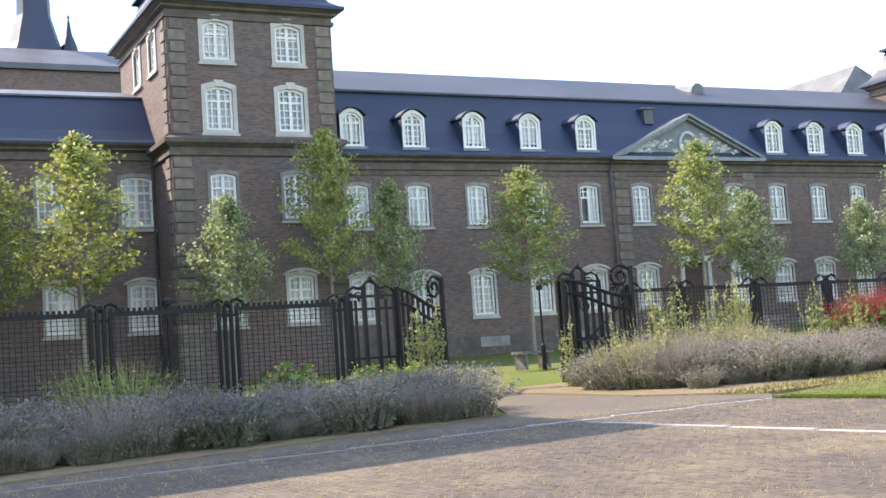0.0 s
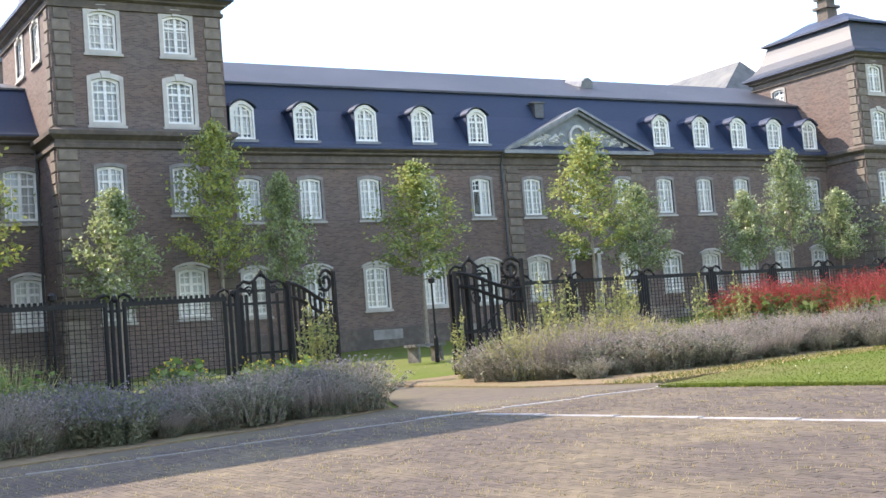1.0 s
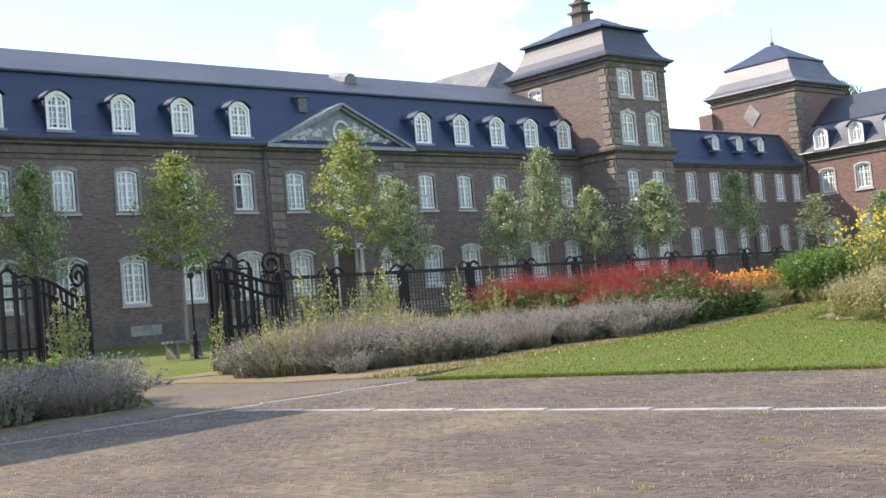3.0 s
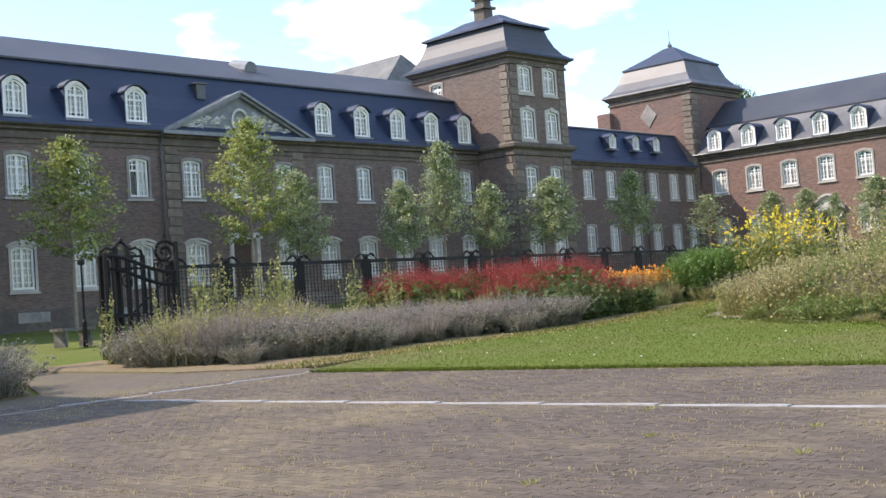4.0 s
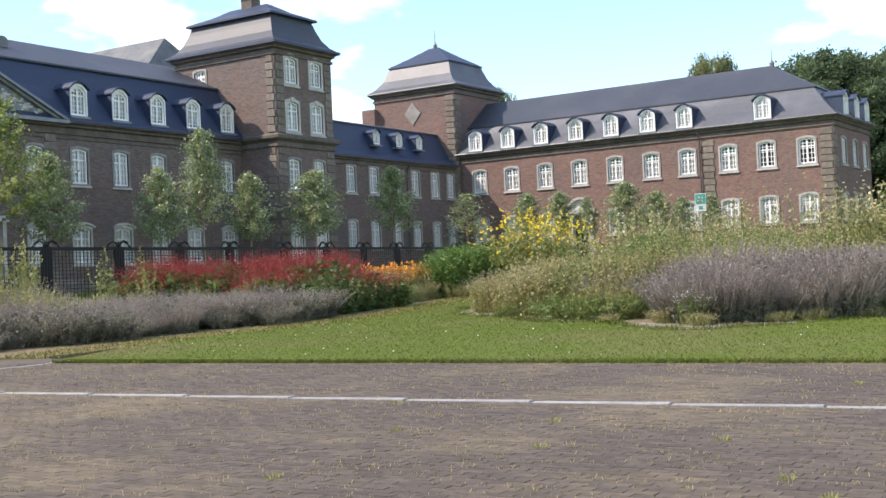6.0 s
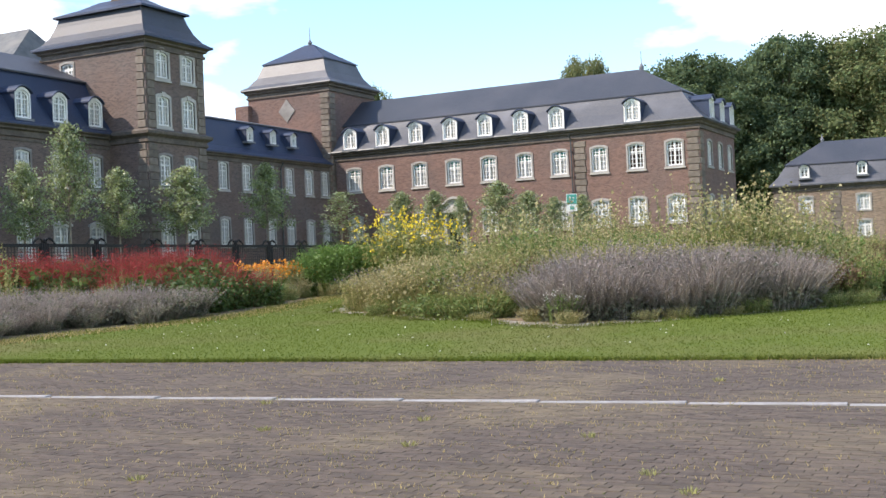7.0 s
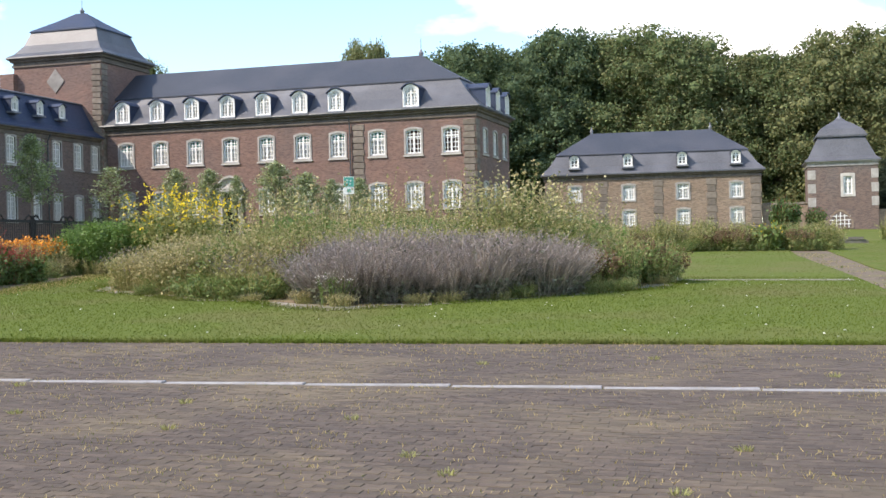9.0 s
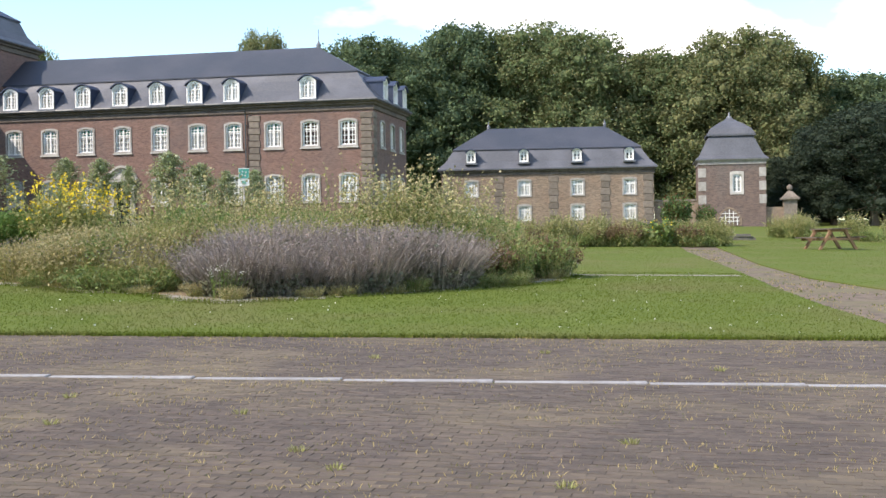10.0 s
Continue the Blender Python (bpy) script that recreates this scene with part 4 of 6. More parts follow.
def small_tower():
    m = pose(100.2, 0.25, 0, 0, 0, -87.0)
    b = thing("small_tower", m, "small square brick tower with bell-shaped slate roof", "tower")
    n = 5.1
    facade(b, m, 0, n, 1.5, 7.6, [(K_NARROW, 2.9, 5.2)], BRICK)
    plain_box_wall(b, m, 0, 0.4, 0.45, n, 1.5, 7.6, BRICK)
    plain_box_wall(b, m, n - 0.4, n, 0.45, n, 1.5, 7.6, BRICK)
    plain_box_wall(b, m, 0.4, n - 0.4, n - 0.4, n, 1.5, 7.6, BRICK)
    ring(b, m, 0, n, 0, n, CORNICE(7.75, 0.6), STONE_PALE)
    for z in (4.3, 5.35, 6.4):
        for q0, q1 in ((n - 0.5, n + 0.03), (-0.03, 0.55)):
            s = Soup()
            s.box(q0, q1, -0.03, 0.5, z, z + 0.7)
            part("quoin", s.mesh("quoin", STONE_PALE), b, m)
    roof(b, m, 0, n, 0, n, [(0.25, 0.25, 7.77), (0.22, 0.22, 7.85), (-0.1, -0.1, 8.1), (-0.5, -0.5, 8.9), (-0.85, -0.85, 9.7)], SLATE_OLD)
    roof(b, m, 0, n, 0, n, [(-0.66, -0.66, 9.66), (-0.66, -0.66, 9.8), (-1.0, -1.0, 10.3), (-1.65, -1.65, 10.75), (-2.1, -2.1, 11.0), (-2.42, -2.42, 11.3)], SLATE_OLD, "upper_roof")
    s = Soup()
    s.lathe([(0.18, 11.0), (0.26, 11.2), (0.1, 11.4), (0.03, 11.7)], 8, (n / 2, n / 2, 0))
    part("finial", s.mesh("finial", LEAD), b, m)
    s = Soup()
    o = arch(1.9, 2.6, 4.05, 0.85)
    i = arch(1.6, 2.65, 3.9, 0.75)
    s.ring([(x + 2.3, z) for x, z in i], [(x + 2.3, z) for x, z in o], -0.05, 0.1)
    part("arched_window", s.mesh("arched_window", BRICK_OCHRE), b, m)
    s = Soup()
    for k in range(-2, 3):
        s.box(2.3 + k * 0.3 - 0.03, 2.3 + k * 0.3 + 0.03, -0.05, 0.0, 2.65, 3.85 - 0.16 * k * k)
    for z in (2.95, 3.25, 3.55):
        s.box(1.55, 3.05, -0.05, 0.0, z - 0.03, z + 0.03)
    part("frame", s.mesh("frame", WHITE), b, m)


small_tower()


def garden_walls():
    m = pose(100.3, 3.7, 0, 0, 0, -87)
    b = thing("garden_wall", m, "low brick garden wall beside the small tower", "wall")
    plain_box_wall(b, m, 0.0, 3.4, 0.5, 0.9, 1.5, 4.6, BRICK_OCHRE)
    s = Soup()
    s.box(0, 3.4, 0.42, 0.98, 4.6, 4.75)
    part("coping", s.mesh("coping", STONE_DARK), b, m)
    m2 = pose(100.3, -4.9, 0, 0, 0, -87)
    b = thing("garden_wall", m2, "low brick garden wall ending at a stone gate pier", "wall")
    plain_box_wall(b, m2, 0.0, 1.3, 0.5, 0.9, 1.5, 4.0, BRICK_OCHRE)
    p = thing("gate_pier", m2, "stone gate pier topped with a ball", "pier")
    s = Soup()
    s.box(1.3, 2.3, 0.2, 1.2, 1.5, 4.6)
    s.box(1.1, 2.5, 0.0, 1.4, 4.55, 4.7)
    s.loft(1.3, 2.3, 0.2, 1.2, [(0.12, 0.12, 4.7), (-0.1, -0.1, 4.95), (-0.32, -0.32, 5.2)])
    s.lathe([(0.1, 5.15), (0.12, 5.25), (0.24, 5.4), (0.24, 5.55), (0.1, 5.7), (0.02, 5.74)], 10, (1.8, 0.7, 0))
    part("pier", s.mesh("pier", STONE_DARK), p, m2)


garden_walls()


def church_behind():
    b = thing("church_behind", pose(10, 90, 0), "far church roof with slate spires behind the range", "church")
    s = Soup()
    s.box(-25, 18.6, 84, 100, 0, 22.4)
    part("wall", s.mesh("wall", BRICK), b, I4)
    roof(b, I4, -25, 18.6, 84, 100, [(0.3, 0.3, 22.4), (0.3, 0.3, 22.8), (-0.5, -3.0, 24.6), (-1.5, -6.0, 25.3)], SLATE_OLD)
    s = Soup()
    s.lathe([(2.6, 24.0), (1.8, 25.9), (1.2, 28.0), (1.1, 31.0), (0.9, 35.0), (0.1, 42.0)], 8, (13.9, 91, 0))
    part("spire", s.mesh("spire", SLATE), b, I4)
    s = Soup()
    s.lathe([(0.7, 24.5), (0.6, 25.9), (0.25, 26.8), (0.05, 28.0), (0.12, 28.1), (0.03, 28.3)], 8, (16.3, 91, 0))
    part("turret", s.mesh("turret", SLATE), b, I4)
    c = thing("chapel_roof", pose(66, 72, 0), "grey slate roof behind the middle tower", "roof")
    s = Soup()
    s.box(61, 75, 64, 92, 0, 15.0)
    part("wall", s.mesh("wall", BRICK), c, I4)
    s = Soup()
    s.add([(60.7, 63.7, 15.0), (75.3, 63.7, 15.0), (75.3, 92, 15.0), (60.7, 92, 15.0), (68.1, 67.0, 21.0), (68.3, 88, 21.0)], [(0, 1, 4), (1, 2, 5, 4), (2, 3, 5), (3, 0, 4, 5)])
    part("roof", s.mesh("roof", SLATE_PALE), c, I4)


church_behind()


# ---- fence and gate ----
def iron_post(h, feet=(-0.19, -0.065, 0.065, 0.19), r=0.045):
    """Four tubes: the two posts and the ends of the panels beside them, with hoops over the top."""
    s = Soup()
    for k in feet:
        s.tube([(k, 0, -0.1), (k, 0, h - 0.16)], r, n=8)
    for sg in (-1, 1):
        s.tube([(sg * 0.4, 0, h - 0.17), (sg * 0.3, 0, h - 0.06), (sg * 0.19, 0, h - 0.015), (sg * 0.1, 0, h - 0.05), (sg * 0.065, 0, h - 0.16)], 0.034, n=7)
    for z in (0.35, h - 0.34):
        s.box(-0.19, 0.19, -0.02, 0.02, z - 0.03, z + 0.03)
    s.lathe([(0.02, h - 0.18), (0.06, h - 0.12), (0.05, h - 0.05), (0.01, h - 0.02)], 8)
    return s.mesh("post", IRON)


def mesh_panel(w, h):
    """Thin crossing rods, with a thick top rail and a row of short points."""
    s = Soup()
    n = int(w / 0.11)
    for i in range(1, n):
        x = w * i / n
        s.box(x - 0.006, x + 0.006, -0.006, 0.006, 0.12, h - 0.16)
    for i in range(int((h - 0.3) / 0.09)):
        z = 0.18 + i * 0.09
        s.box(0, w, -0.014, -0.006, z - 0.005, z + 0.005)
    g = s.mesh("grille", IRON)
    r = Soup()
    r.box(0, w, -0.04, 0.04, h - 0.21, h - 0.12)
    t = r.mesh("rail", IRON)
    lo = Soup()
    lo.box(0, w, -0.03, 0.03, 0.08, 0.14)
    low = lo.mesh("rail", IRON)
    p = Soup()
    p.box(-0.03, 0.03, -0.02, 0.02, h - 0.12, h - 0.055)
    return g, t, p.mesh("point", IRON), low


FENCE_Y = 24.5


def build_fence():
    posts = {True: iron_post(2.2), False: iron_post(2.2, (-0.12, -0.04, 0.04, 0.12), 0.055)}
    lines = [([-5.3, -2.8, -0.3, 2.25, 4.75, 7.27, 9.75], 2.42, True), ([16.95, 18.51, 20.79, 23.14, 25.37, 27.4, 29.84, 31.97, 33.97, 35.91, 37.9, 39.88, 42.0, 44.1, 46.2, 48.3, 50.4, 52.5, 54.6, 56.7, 58.8, 60.9], 2.2, False)]
    cache = {}
    for xs, h, spikes in lines:
        for x in xs:
            z = 3.12 - 2.2
            t = thing("fence_post", pose(x, FENCE_Y, z), "black iron twin fence post with rolled top", "fence post", "fence posts")
            part("post", posts[spikes], t)
            f = Soup()
            f.box(-0.2, 0.2, -0.15, 0.15, -0.5, 0.02)
            if "foot" not in cache:
                cache["foot"] = f.mesh("foot", STONE_DARK)
            part("foot", cache["foot"], t)
        for a, b in zip(xs, xs[1:]):
            w = round(b - a - 0.3, 2)
            key = (w, spikes)
            if key not in cache:
                cache[key] = mesh_panel(w, 2.15)
            t = thing("mesh_fence", pose(a + 0.15, FENCE_Y, 3.12 - 2.2), "black iron mesh fence panel between posts", "fence", "fence panels")
            g, r, p, low = cache[key]
            part("rail", low, t)
            part("grille", g, t)
            part("rail", r, t)
            if spikes:
                m = pose(a + 0.15, FENCE_Y, 3.12 - 2.2)
                k = int(w / 0.11)
                for i in range(k):
                    part("point", p, t, m @ Matrix.Translation((w * (i + 0.5) / k, 0, 0)))


build_fence()


def spiral(cx, cz, r0, turns, start, sign=1, n=28):
    return [(cx + r0 * (1 - 0.8 * i / n) * math.cos(start + sign * turns * 6.28319 * i / n), 0, cz + r0 * (1 - 0.8 * i / n) * math.sin(start + sign * turns * 6.28319 * i / n)) for i in range(n + 1)]


def gate_leaf(label, m, w=1.55):
    """One wrought-iron leaf: hinge at x = 0, its top falling in a curve to the free side and rising in a scroll."""
    t = thing("gate_leaf", m, label, "gate", "gate leaves")
    top = lambda x: 2.35 - 0.42 * math.sin(min(x / w, 1) * 1.7) ** 2 * 1.0
    s = Soup()
    s.box(-0.04, 0.04, -0.04, 0.04, 0.05, 2.4)
    s.box(w - 0.04, w + 0.04, -0.04, 0.04, 0.05, 2.62)
    s.box(0, w, -0.025, 0.025, 0.1, 0.17)
    s.box(0, w, -0.025, 0.025, 0.95, 1.01)
    part("frame", s.mesh("frame", IRON), t)
    n = max(5, round(w * 5.6))
    b = Soup()
    for i in range(1, n):
        x = w * i / n
        b.box(x - 0.024, x + 0.024, -0.024, 0.024, 0.1, top(x))
    part("bar", b.mesh("bar", IRON), t)
    r = Soup()
    for k in (0.0, -0.3):
        r.tube([(w * i / 14, 0, top(w * i / 14) + k) for i in range(15)], 0.042, n=6)
    part("top_rail", r.mesh("top_rail", IRON), t)
    q = Soup()
    q.tube(spiral(w - 0.3, 2.38, 0.3, 1.6, 0.0), 0.04, n=6)
    q.tube(spiral(w - 0.5, 2.08, 0.14, 1.4, 2.0, -1), 0.022, n=6)
    q.tube(spiral(w * 0.3, 1.75, 0.17, 1.5, 1.0), 0.022, n=6)
    q.tube([(w * 0.35, 0, 1.05), (w * 0.6, 0, 1.4), (w - 0.05, 0, 1.95)], 0.025, n=6)
    part("scroll", q.mesh("scroll", IRON), t)
    return t


def gate_pillar(x, label):
    """Four uprights with a domed, scrolled top."""
    m = pose(x, FENCE_Y, ground_z(x, FENCE_Y) - 0.05)
    t = thing("gate_pillar", m, label, "gate pillar", "gate pillars")
    w, h = 1.1, 2.36
    for k in (-0.55, -0.15, 0.15, 0.55):
        s = Soup()
        s.box(k - 0.042, k + 0.042, -0.042, 0.042, 0, h + (0.18 if abs(k) < 0.2 else 0))
        part("upright", s.mesh("upright", IRON), t)
    s = Soup()
    for k in (-0.35, 0.35):
        s.box(k - 0.026, k + 0.026, -0.026, 0.026, 0.1, h - 0.1)
    for z in (0.2, 1.0, h - 0.32, h - 0.05):
        s.box(-w / 2, w / 2, -0.025, 0.025, z, z + 0.05)
    part("bar", s.mesh("bar", IRON), t)
    s = Soup()
    for sg in (-1, 1):
        s.tube([(sg * 0.55, 0, h), (sg * 0.52, 0, h + 0.1), (sg * 0.38, 0, h + 0.18), (sg * 0.25, 0, h + 0.14), (sg * 0.15, 0, h + 0.2), (sg * 0.05, 0, h + 0.3), (0, 0, h + 0.3)], 0.035, n=6)
        s.tube([(x0 * sg, 0, z0 + h - 0.12) for x0, _, z0 in spiral(0.27, 0.1, 0.1, 1.3, 0)], 0.02, n=5)
    s.lathe([(0.02, h + 0.26), (0.06, h + 0.32), (0.045, h + 0.38), (0.01, h + 0.42)], 8)
    part("crest", s.mesh("crest", IRON), t)


gate_pillar(10.4, "black wrought-iron gate pillar with domed scroll top")
gate_pillar(15.62, "black wrought-iron gate pillar with domed scroll top")
gate_leaf("open black wrought-iron gate leaf with scrolls", pose(11.0, FENCE_Y - 0.05, 0.82, 0, 0, 28), 1.65)
gate_leaf("open black wrought-iron gate leaf with scrolls", pose(15.1, FENCE_Y - 0.16, 0.86, 0, 0, -5), 1.78)


# ---- plants ----
def blades(rng, n, h, spread, width, lean, hvar=0.3, curve=0.5):
    """n thin strips of three segments from a disc of ground; returns verts, faces and the strips' points."""
    a, r = rng.uniform(0, 6.283, n), spread * np.sqrt(rng.uniform(0, 1, n))
    base = np.stack([r * np.cos(a), r * np.sin(a), np.zeros(n)], 1)
    out = np.stack([np.cos(a), np.sin(a), np.zeros(n)], 1) * (r / max(spread, 1e-6))[:, None] + rng.normal(0, 0.35, (n, 3)) * [1, 1, 0]
    hh = h * (1 - hvar * rng.uniform(0, 1, n) - 0.25 * (r / max(spread, 1e-6)) ** 2)
    pts = []
    for k in range(4):
        f = k / 3
        pts.append(base + out * (lean * f ** (1 + curve) * hh)[:, None] + np.stack([np.zeros(n), np.zeros(n), hh * f], 1))
    pts = np.stack(pts, 1)
    b = rng.uniform(0, 6.283, n)
    side = np.stack([np.cos(b), np.sin(b), np.zeros(n)], 1)[:, None, :] * (width * np.array([1, 0.9, 0.7, 0.25]))[None, :, None] / 2
    V = np.stack([pts - side, pts + side], 2).reshape(-1, 3)
    o = np.arange(n)[:, None] * 8
    F = np.concatenate([np.stack([o[:, 0] + 2 * k, o[:, 0] + 2 * k + 1, o[:, 0] + 2 * k + 3, o[:, 0] + 2 * k + 2], 1) for k in range(3)])
    return V, F, pts


def leaves_at(rng, P, size, flat=0.5, ratio=0.55):
    """A small four-sided leaf, slightly folded, at each point."""
    n = len(P)
    d = rng.normal(0, 1, (n, 3)) * [1, 1, flat]
    d /= np.linalg.norm(d, axis=1)[:, None] + 1e-9
    u = np.cross(d, rng.normal(0, 1, (n, 3)))
    u /= np.linalg.norm(u, axis=1)[:, None] + 1e-9
    s = (size * rng.uniform(0.6, 1.25, n))[:, None]
    V = np.stack([P, P + d * s * 0.55 + u * s * ratio * 0.5, P + d * s, P + d * s * 0.55 - u * s * ratio * 0.5], 1).reshape(-1, 3)
    o = np.arange(n) * 4
    return V, np.stack([o, o + 1, o + 2, o + 3], 1)


def along(rng, pts, per, lo=0.2, hi=1.0):
    """Random points on strips, per strip a number of them."""
    n = len(pts)
    f = rng.uniform(lo, hi, (n, per)) * 3
    i = np.minimum(f.astype(int), 2)
    w = (f - i)[..., None]
    k = np.arange(n)[:, None]
    return (pts[k, i] * (1 - w) + pts[k, i + 1] * w).reshape(-1, 3)


def join(name, bits, mats):
    V, F, M, o = [], [], [], 0
    for v, f, mi in bits:
        V.append(v)
        F.append(f + o)
        M.append(np.full(len(f), mi))
        o += len(v)
    V, F, M = np.concatenate(V), np.concatenate(F), np.concatenate(M)
    me = bpy.data.meshes.new(name)
    me.vertices.add(len(V))
    me.vertices.foreach_set("co", V.astype(np.float32).ravel())
    me.loops.add(F.size)
    me.loops.foreach_set("vertex_index", F.astype(np.int32).ravel())
    me.polygons.add(len(F))
    me.polygons.foreach_set("loop_start", np.arange(0, F.size, F.shape[1], dtype=np.int32))
    me.polygons.foreach_set("material_index", M.astype(np.int32))
    for m in mats:
        me.materials.append(m)
    me.update(calc_edges=True)
    me.validate()
    me.shade_flat()
    return me


def herb_mesh(name, seed, n, h, spread, mats, width=0.02, lean=0.3, leaf=0, leaf_size=0.08, tip=0, tip_size=0.05, tip_lo=0.8, low=0.1, flat=0.6, high=0.9):
    rng = np.random.default_rng(seed)
    V, F, pts = blades(rng, n, h, spread, width, lean)
    bits = [(V, F, 0)]
    if leaf:
        v, f = leaves_at(rng, along(rng, pts, leaf, low, high), leaf_size, flat)
        bits.append((v, f, 1))
    if tip:
        P = along(rng, pts, tip, tip_lo, 1.03) + rng.normal(0, 0.008, (n * tip, 3))
        v, f = leaves_at(rng, P, tip_size, 1.0, 0.8)
        bits.append((v, f, 2))
    return join(name, bits, mats)


PLANTS = {
    "lav_a": (herb_mesh("lavender", 1, 460, 0.9, 0.36, [STEM_GREY, LAV_LEAF, LAV_TIP], 0.011, 0.62, 4, 0.07, 5, 0.023, 0.62, 0.0, 0.6, 0.45), "faded grey-mauve lavender bush", "lavender"),
    "lav_b": (herb_mesh("lavender", 2, 360, 0.8, 0.42, [LAV_LEAF, LAV_LEAF, LAV_BLUE], 0.013, 0.7, 6, 0.075, 3, 0.035, 0.82, 0.0), "blue-mauve lavender bush in dry soil", "lavender"),
    "grey": (herb_mesh("catmint", 3, 320, 0.8, 0.45, [STEM_GREY, LAV_LEAF, LAV_TIP], 0.012, 0.8, 8, 0.07, 2, 0.035, 0.75, 0.0), "grey-green seeding herb clump", "plant"),
    "red": (herb_mesh("knotweed", 4, 230, 1.5, 0.55, [RED_STEM, HERB, RED_TIP], 0.009, 0.2, 10, 0.17, 7, 0.03, 0.74, 0.02, 0.6, 0.7), "red-spiked knotweed with broad green leaves", "plant"),
    "leafy": (herb_mesh("leafy_knotweed", 18, 150, 1.3, 0.55, [RED_STEM, HERB_DARK, RED_TIP], 0.01, 0.35, 13, 0.17, 2, 0.03, 0.85, 0.0, 0.6, 0.95), "dark leafy knotweed clump with few red spikes", "plant"),
    "orange": (herb_mesh("sneezeweed", 5, 110, 1.0, 0.5, [HERB_LIGHT, HERB_LIGHT, ORANGE_TIP], 0.012, 0.35, 9, 0.09, 3, 0.07, 0.93, 0.05), "orange flowering perennial clump", "plant"),
    "yellow": (herb_mesh("coneflower", 6, 34, 2.5, 0.75, [HERB, HERB_LIGHT, YELLOW_TIP], 0.014, 0.2, 16, 0.13, 3, 0.075, 0.97, 0.05), "tall yellow coneflower clump", "plant"),
    "green": (herb_mesh("aster_bush", 7, 300, 1.45, 0.6, [GREEN_FRESH, GREEN_FRESH, HERB], 0.012, 0.3, 16, 0.09, 0), "dense bright green perennial bush", "plant"),
    "meadow": (herb_mesh("meadow_plant", 8, 210, 1.25, 0.55, [HERB_LIGHT, HERB, TAN], 0.013, 0.35, 8, 0.085, 3, 0.022, 0.8), "mixed green and straw meadow plant clump", "plant"),
    "meadow_b": (herb_mesh("meadow_plant", 9, 240, 1.0, 0.55, [TAN, HERB_LIGHT, LAV_BLUE], 0.011, 0.4, 7, 0.075, 1, 0.035, 0.9), "pale meadow plant clump with mauve flowers", "plant"),
    "grass": (herb_mesh("tall_grass", 10, 260, 1.15, 0.4, [HERB_LIGHT, TAN, TAN], 0.011, 0.45, 1, 0.1, 5, 0.05, 0.75), "tan seeding ornamental grass clump", "grass"),
    "reed": (herb_mesh("tall_herb", 11, 50, 2.4, 0.6, [HERB, HERB_LIGHT, TAN], 0.013, 0.25, 14, 0.085, 5, 0.06, 0.85, 0.1), "tall feathery pale green herb", "plant"),
    "rust": (herb_mesh("stonecrop", 12, 150, 0.95, 0.5, [HERB, HERB_LIGHT, RUST], 0.014, 0.35, 5, 0.09, 9, 0.06, 0.75), "rust-brown seed heads on green stems", "plant"),
    "low": (herb_mesh("low_herb", 13, 150, 0.6, 0.5, [HERB_LIGHT, HERB, YELLOW_TIP], 0.013, 0.9, 6, 0.085, 0), "low yellow-green herb cushion", "plant"),
    "broad": (herb_mesh("bean_plant", 14, 40, 1.3, 0.35, [HERB, HERB, YELLOW_TIP], 0.02, 0.25, 9, 0.24, 2, 0.07, 0.6, 0.05), "broad-leaved yellow-green bed plant", "plant"),
    "white": (herb_mesh("white_daisy", 15, 60, 0.95, 0.35, [HERB, HERB, WHITE_TIP], 0.012, 0.3, 6, 0.07, 2, 0.04, 0.95), "white flowering herb clump", "plant"),
    "stalk": (herb_mesh("seed_stalk", 19, 46, 1.75, 0.5, [HERB_LIGHT, HERB_LIGHT, TAN], 0.009, 0.22, 6, 0.06, 6, 0.035, 0.8, 0.2), "thin upright stalks with pale seed heads", "plant"),
    "spike": (herb_mesh("mullein_spike", 17, 12, 1.9, 0.16, [HERB, HERB_LIGHT, HERB_LIGHT], 0.014, 0.1, 22, 0.09, 12, 0.05, 0.7, 0.0), "slender pale green flowering weed spike", "plant"),
    "hedge": (herb_mesh("weedy_climber", 16, 120, 1.35, 0.45, [HERB, HERB_LIGHT, TAN], 0.014, 0.3, 12, 0.09, 3, 0.05, 0.8), "pale green weed clump at the gate", "plant"),
}
prng = random.Random(11)


def plant(kind, x, y, s=1.0, hs=None):
    me, label, cat = PLANTS[kind]
    ob = new(me.name, me)
    ob.matrix_basis = Matrix.Translation((x, y, ground_z(x, y) + 0.02)) @ Matrix.Rotation(prng.uniform(-0.14, 0.14), 4, "X") @ Matrix.Rotation(prng.uniform(0, 6.28), 4, "Z") @ Matrix.Diagonal((s, s, (hs or s), 1))
    return tagged(ob, label, cat, me.name.replace("_", " ") + " plants")


def rows(kinds, pts, n, wide, s=(0.85, 1.15), hs=None):
    """n plants along a line of points, scattered wide across it."""
    L = [math.dist(a, b) for a, b in zip(pts, pts[1:])]
    for i in range(n):
        d = (i + prng.uniform(0.1, 0.9)) / n * sum(L)
        k = 0
        while k < len(L) - 1 and d > L[k]:
            d -= L[k]
            k += 1
        f = d / L[k]
        (xa, ya), (xb, yb) = pts[k], pts[k + 1]
        nx, ny = -(yb - ya) / L[k], (xb - xa) / L[k]
        o = prng.uniform(-wide, wide)
        v = prng.uniform(*s)
        plant(prng.choice(kinds), xa + (xb - xa) * f + nx * o, ya + (yb - ya) * f + ny * o, v, v * hs if hs else None)


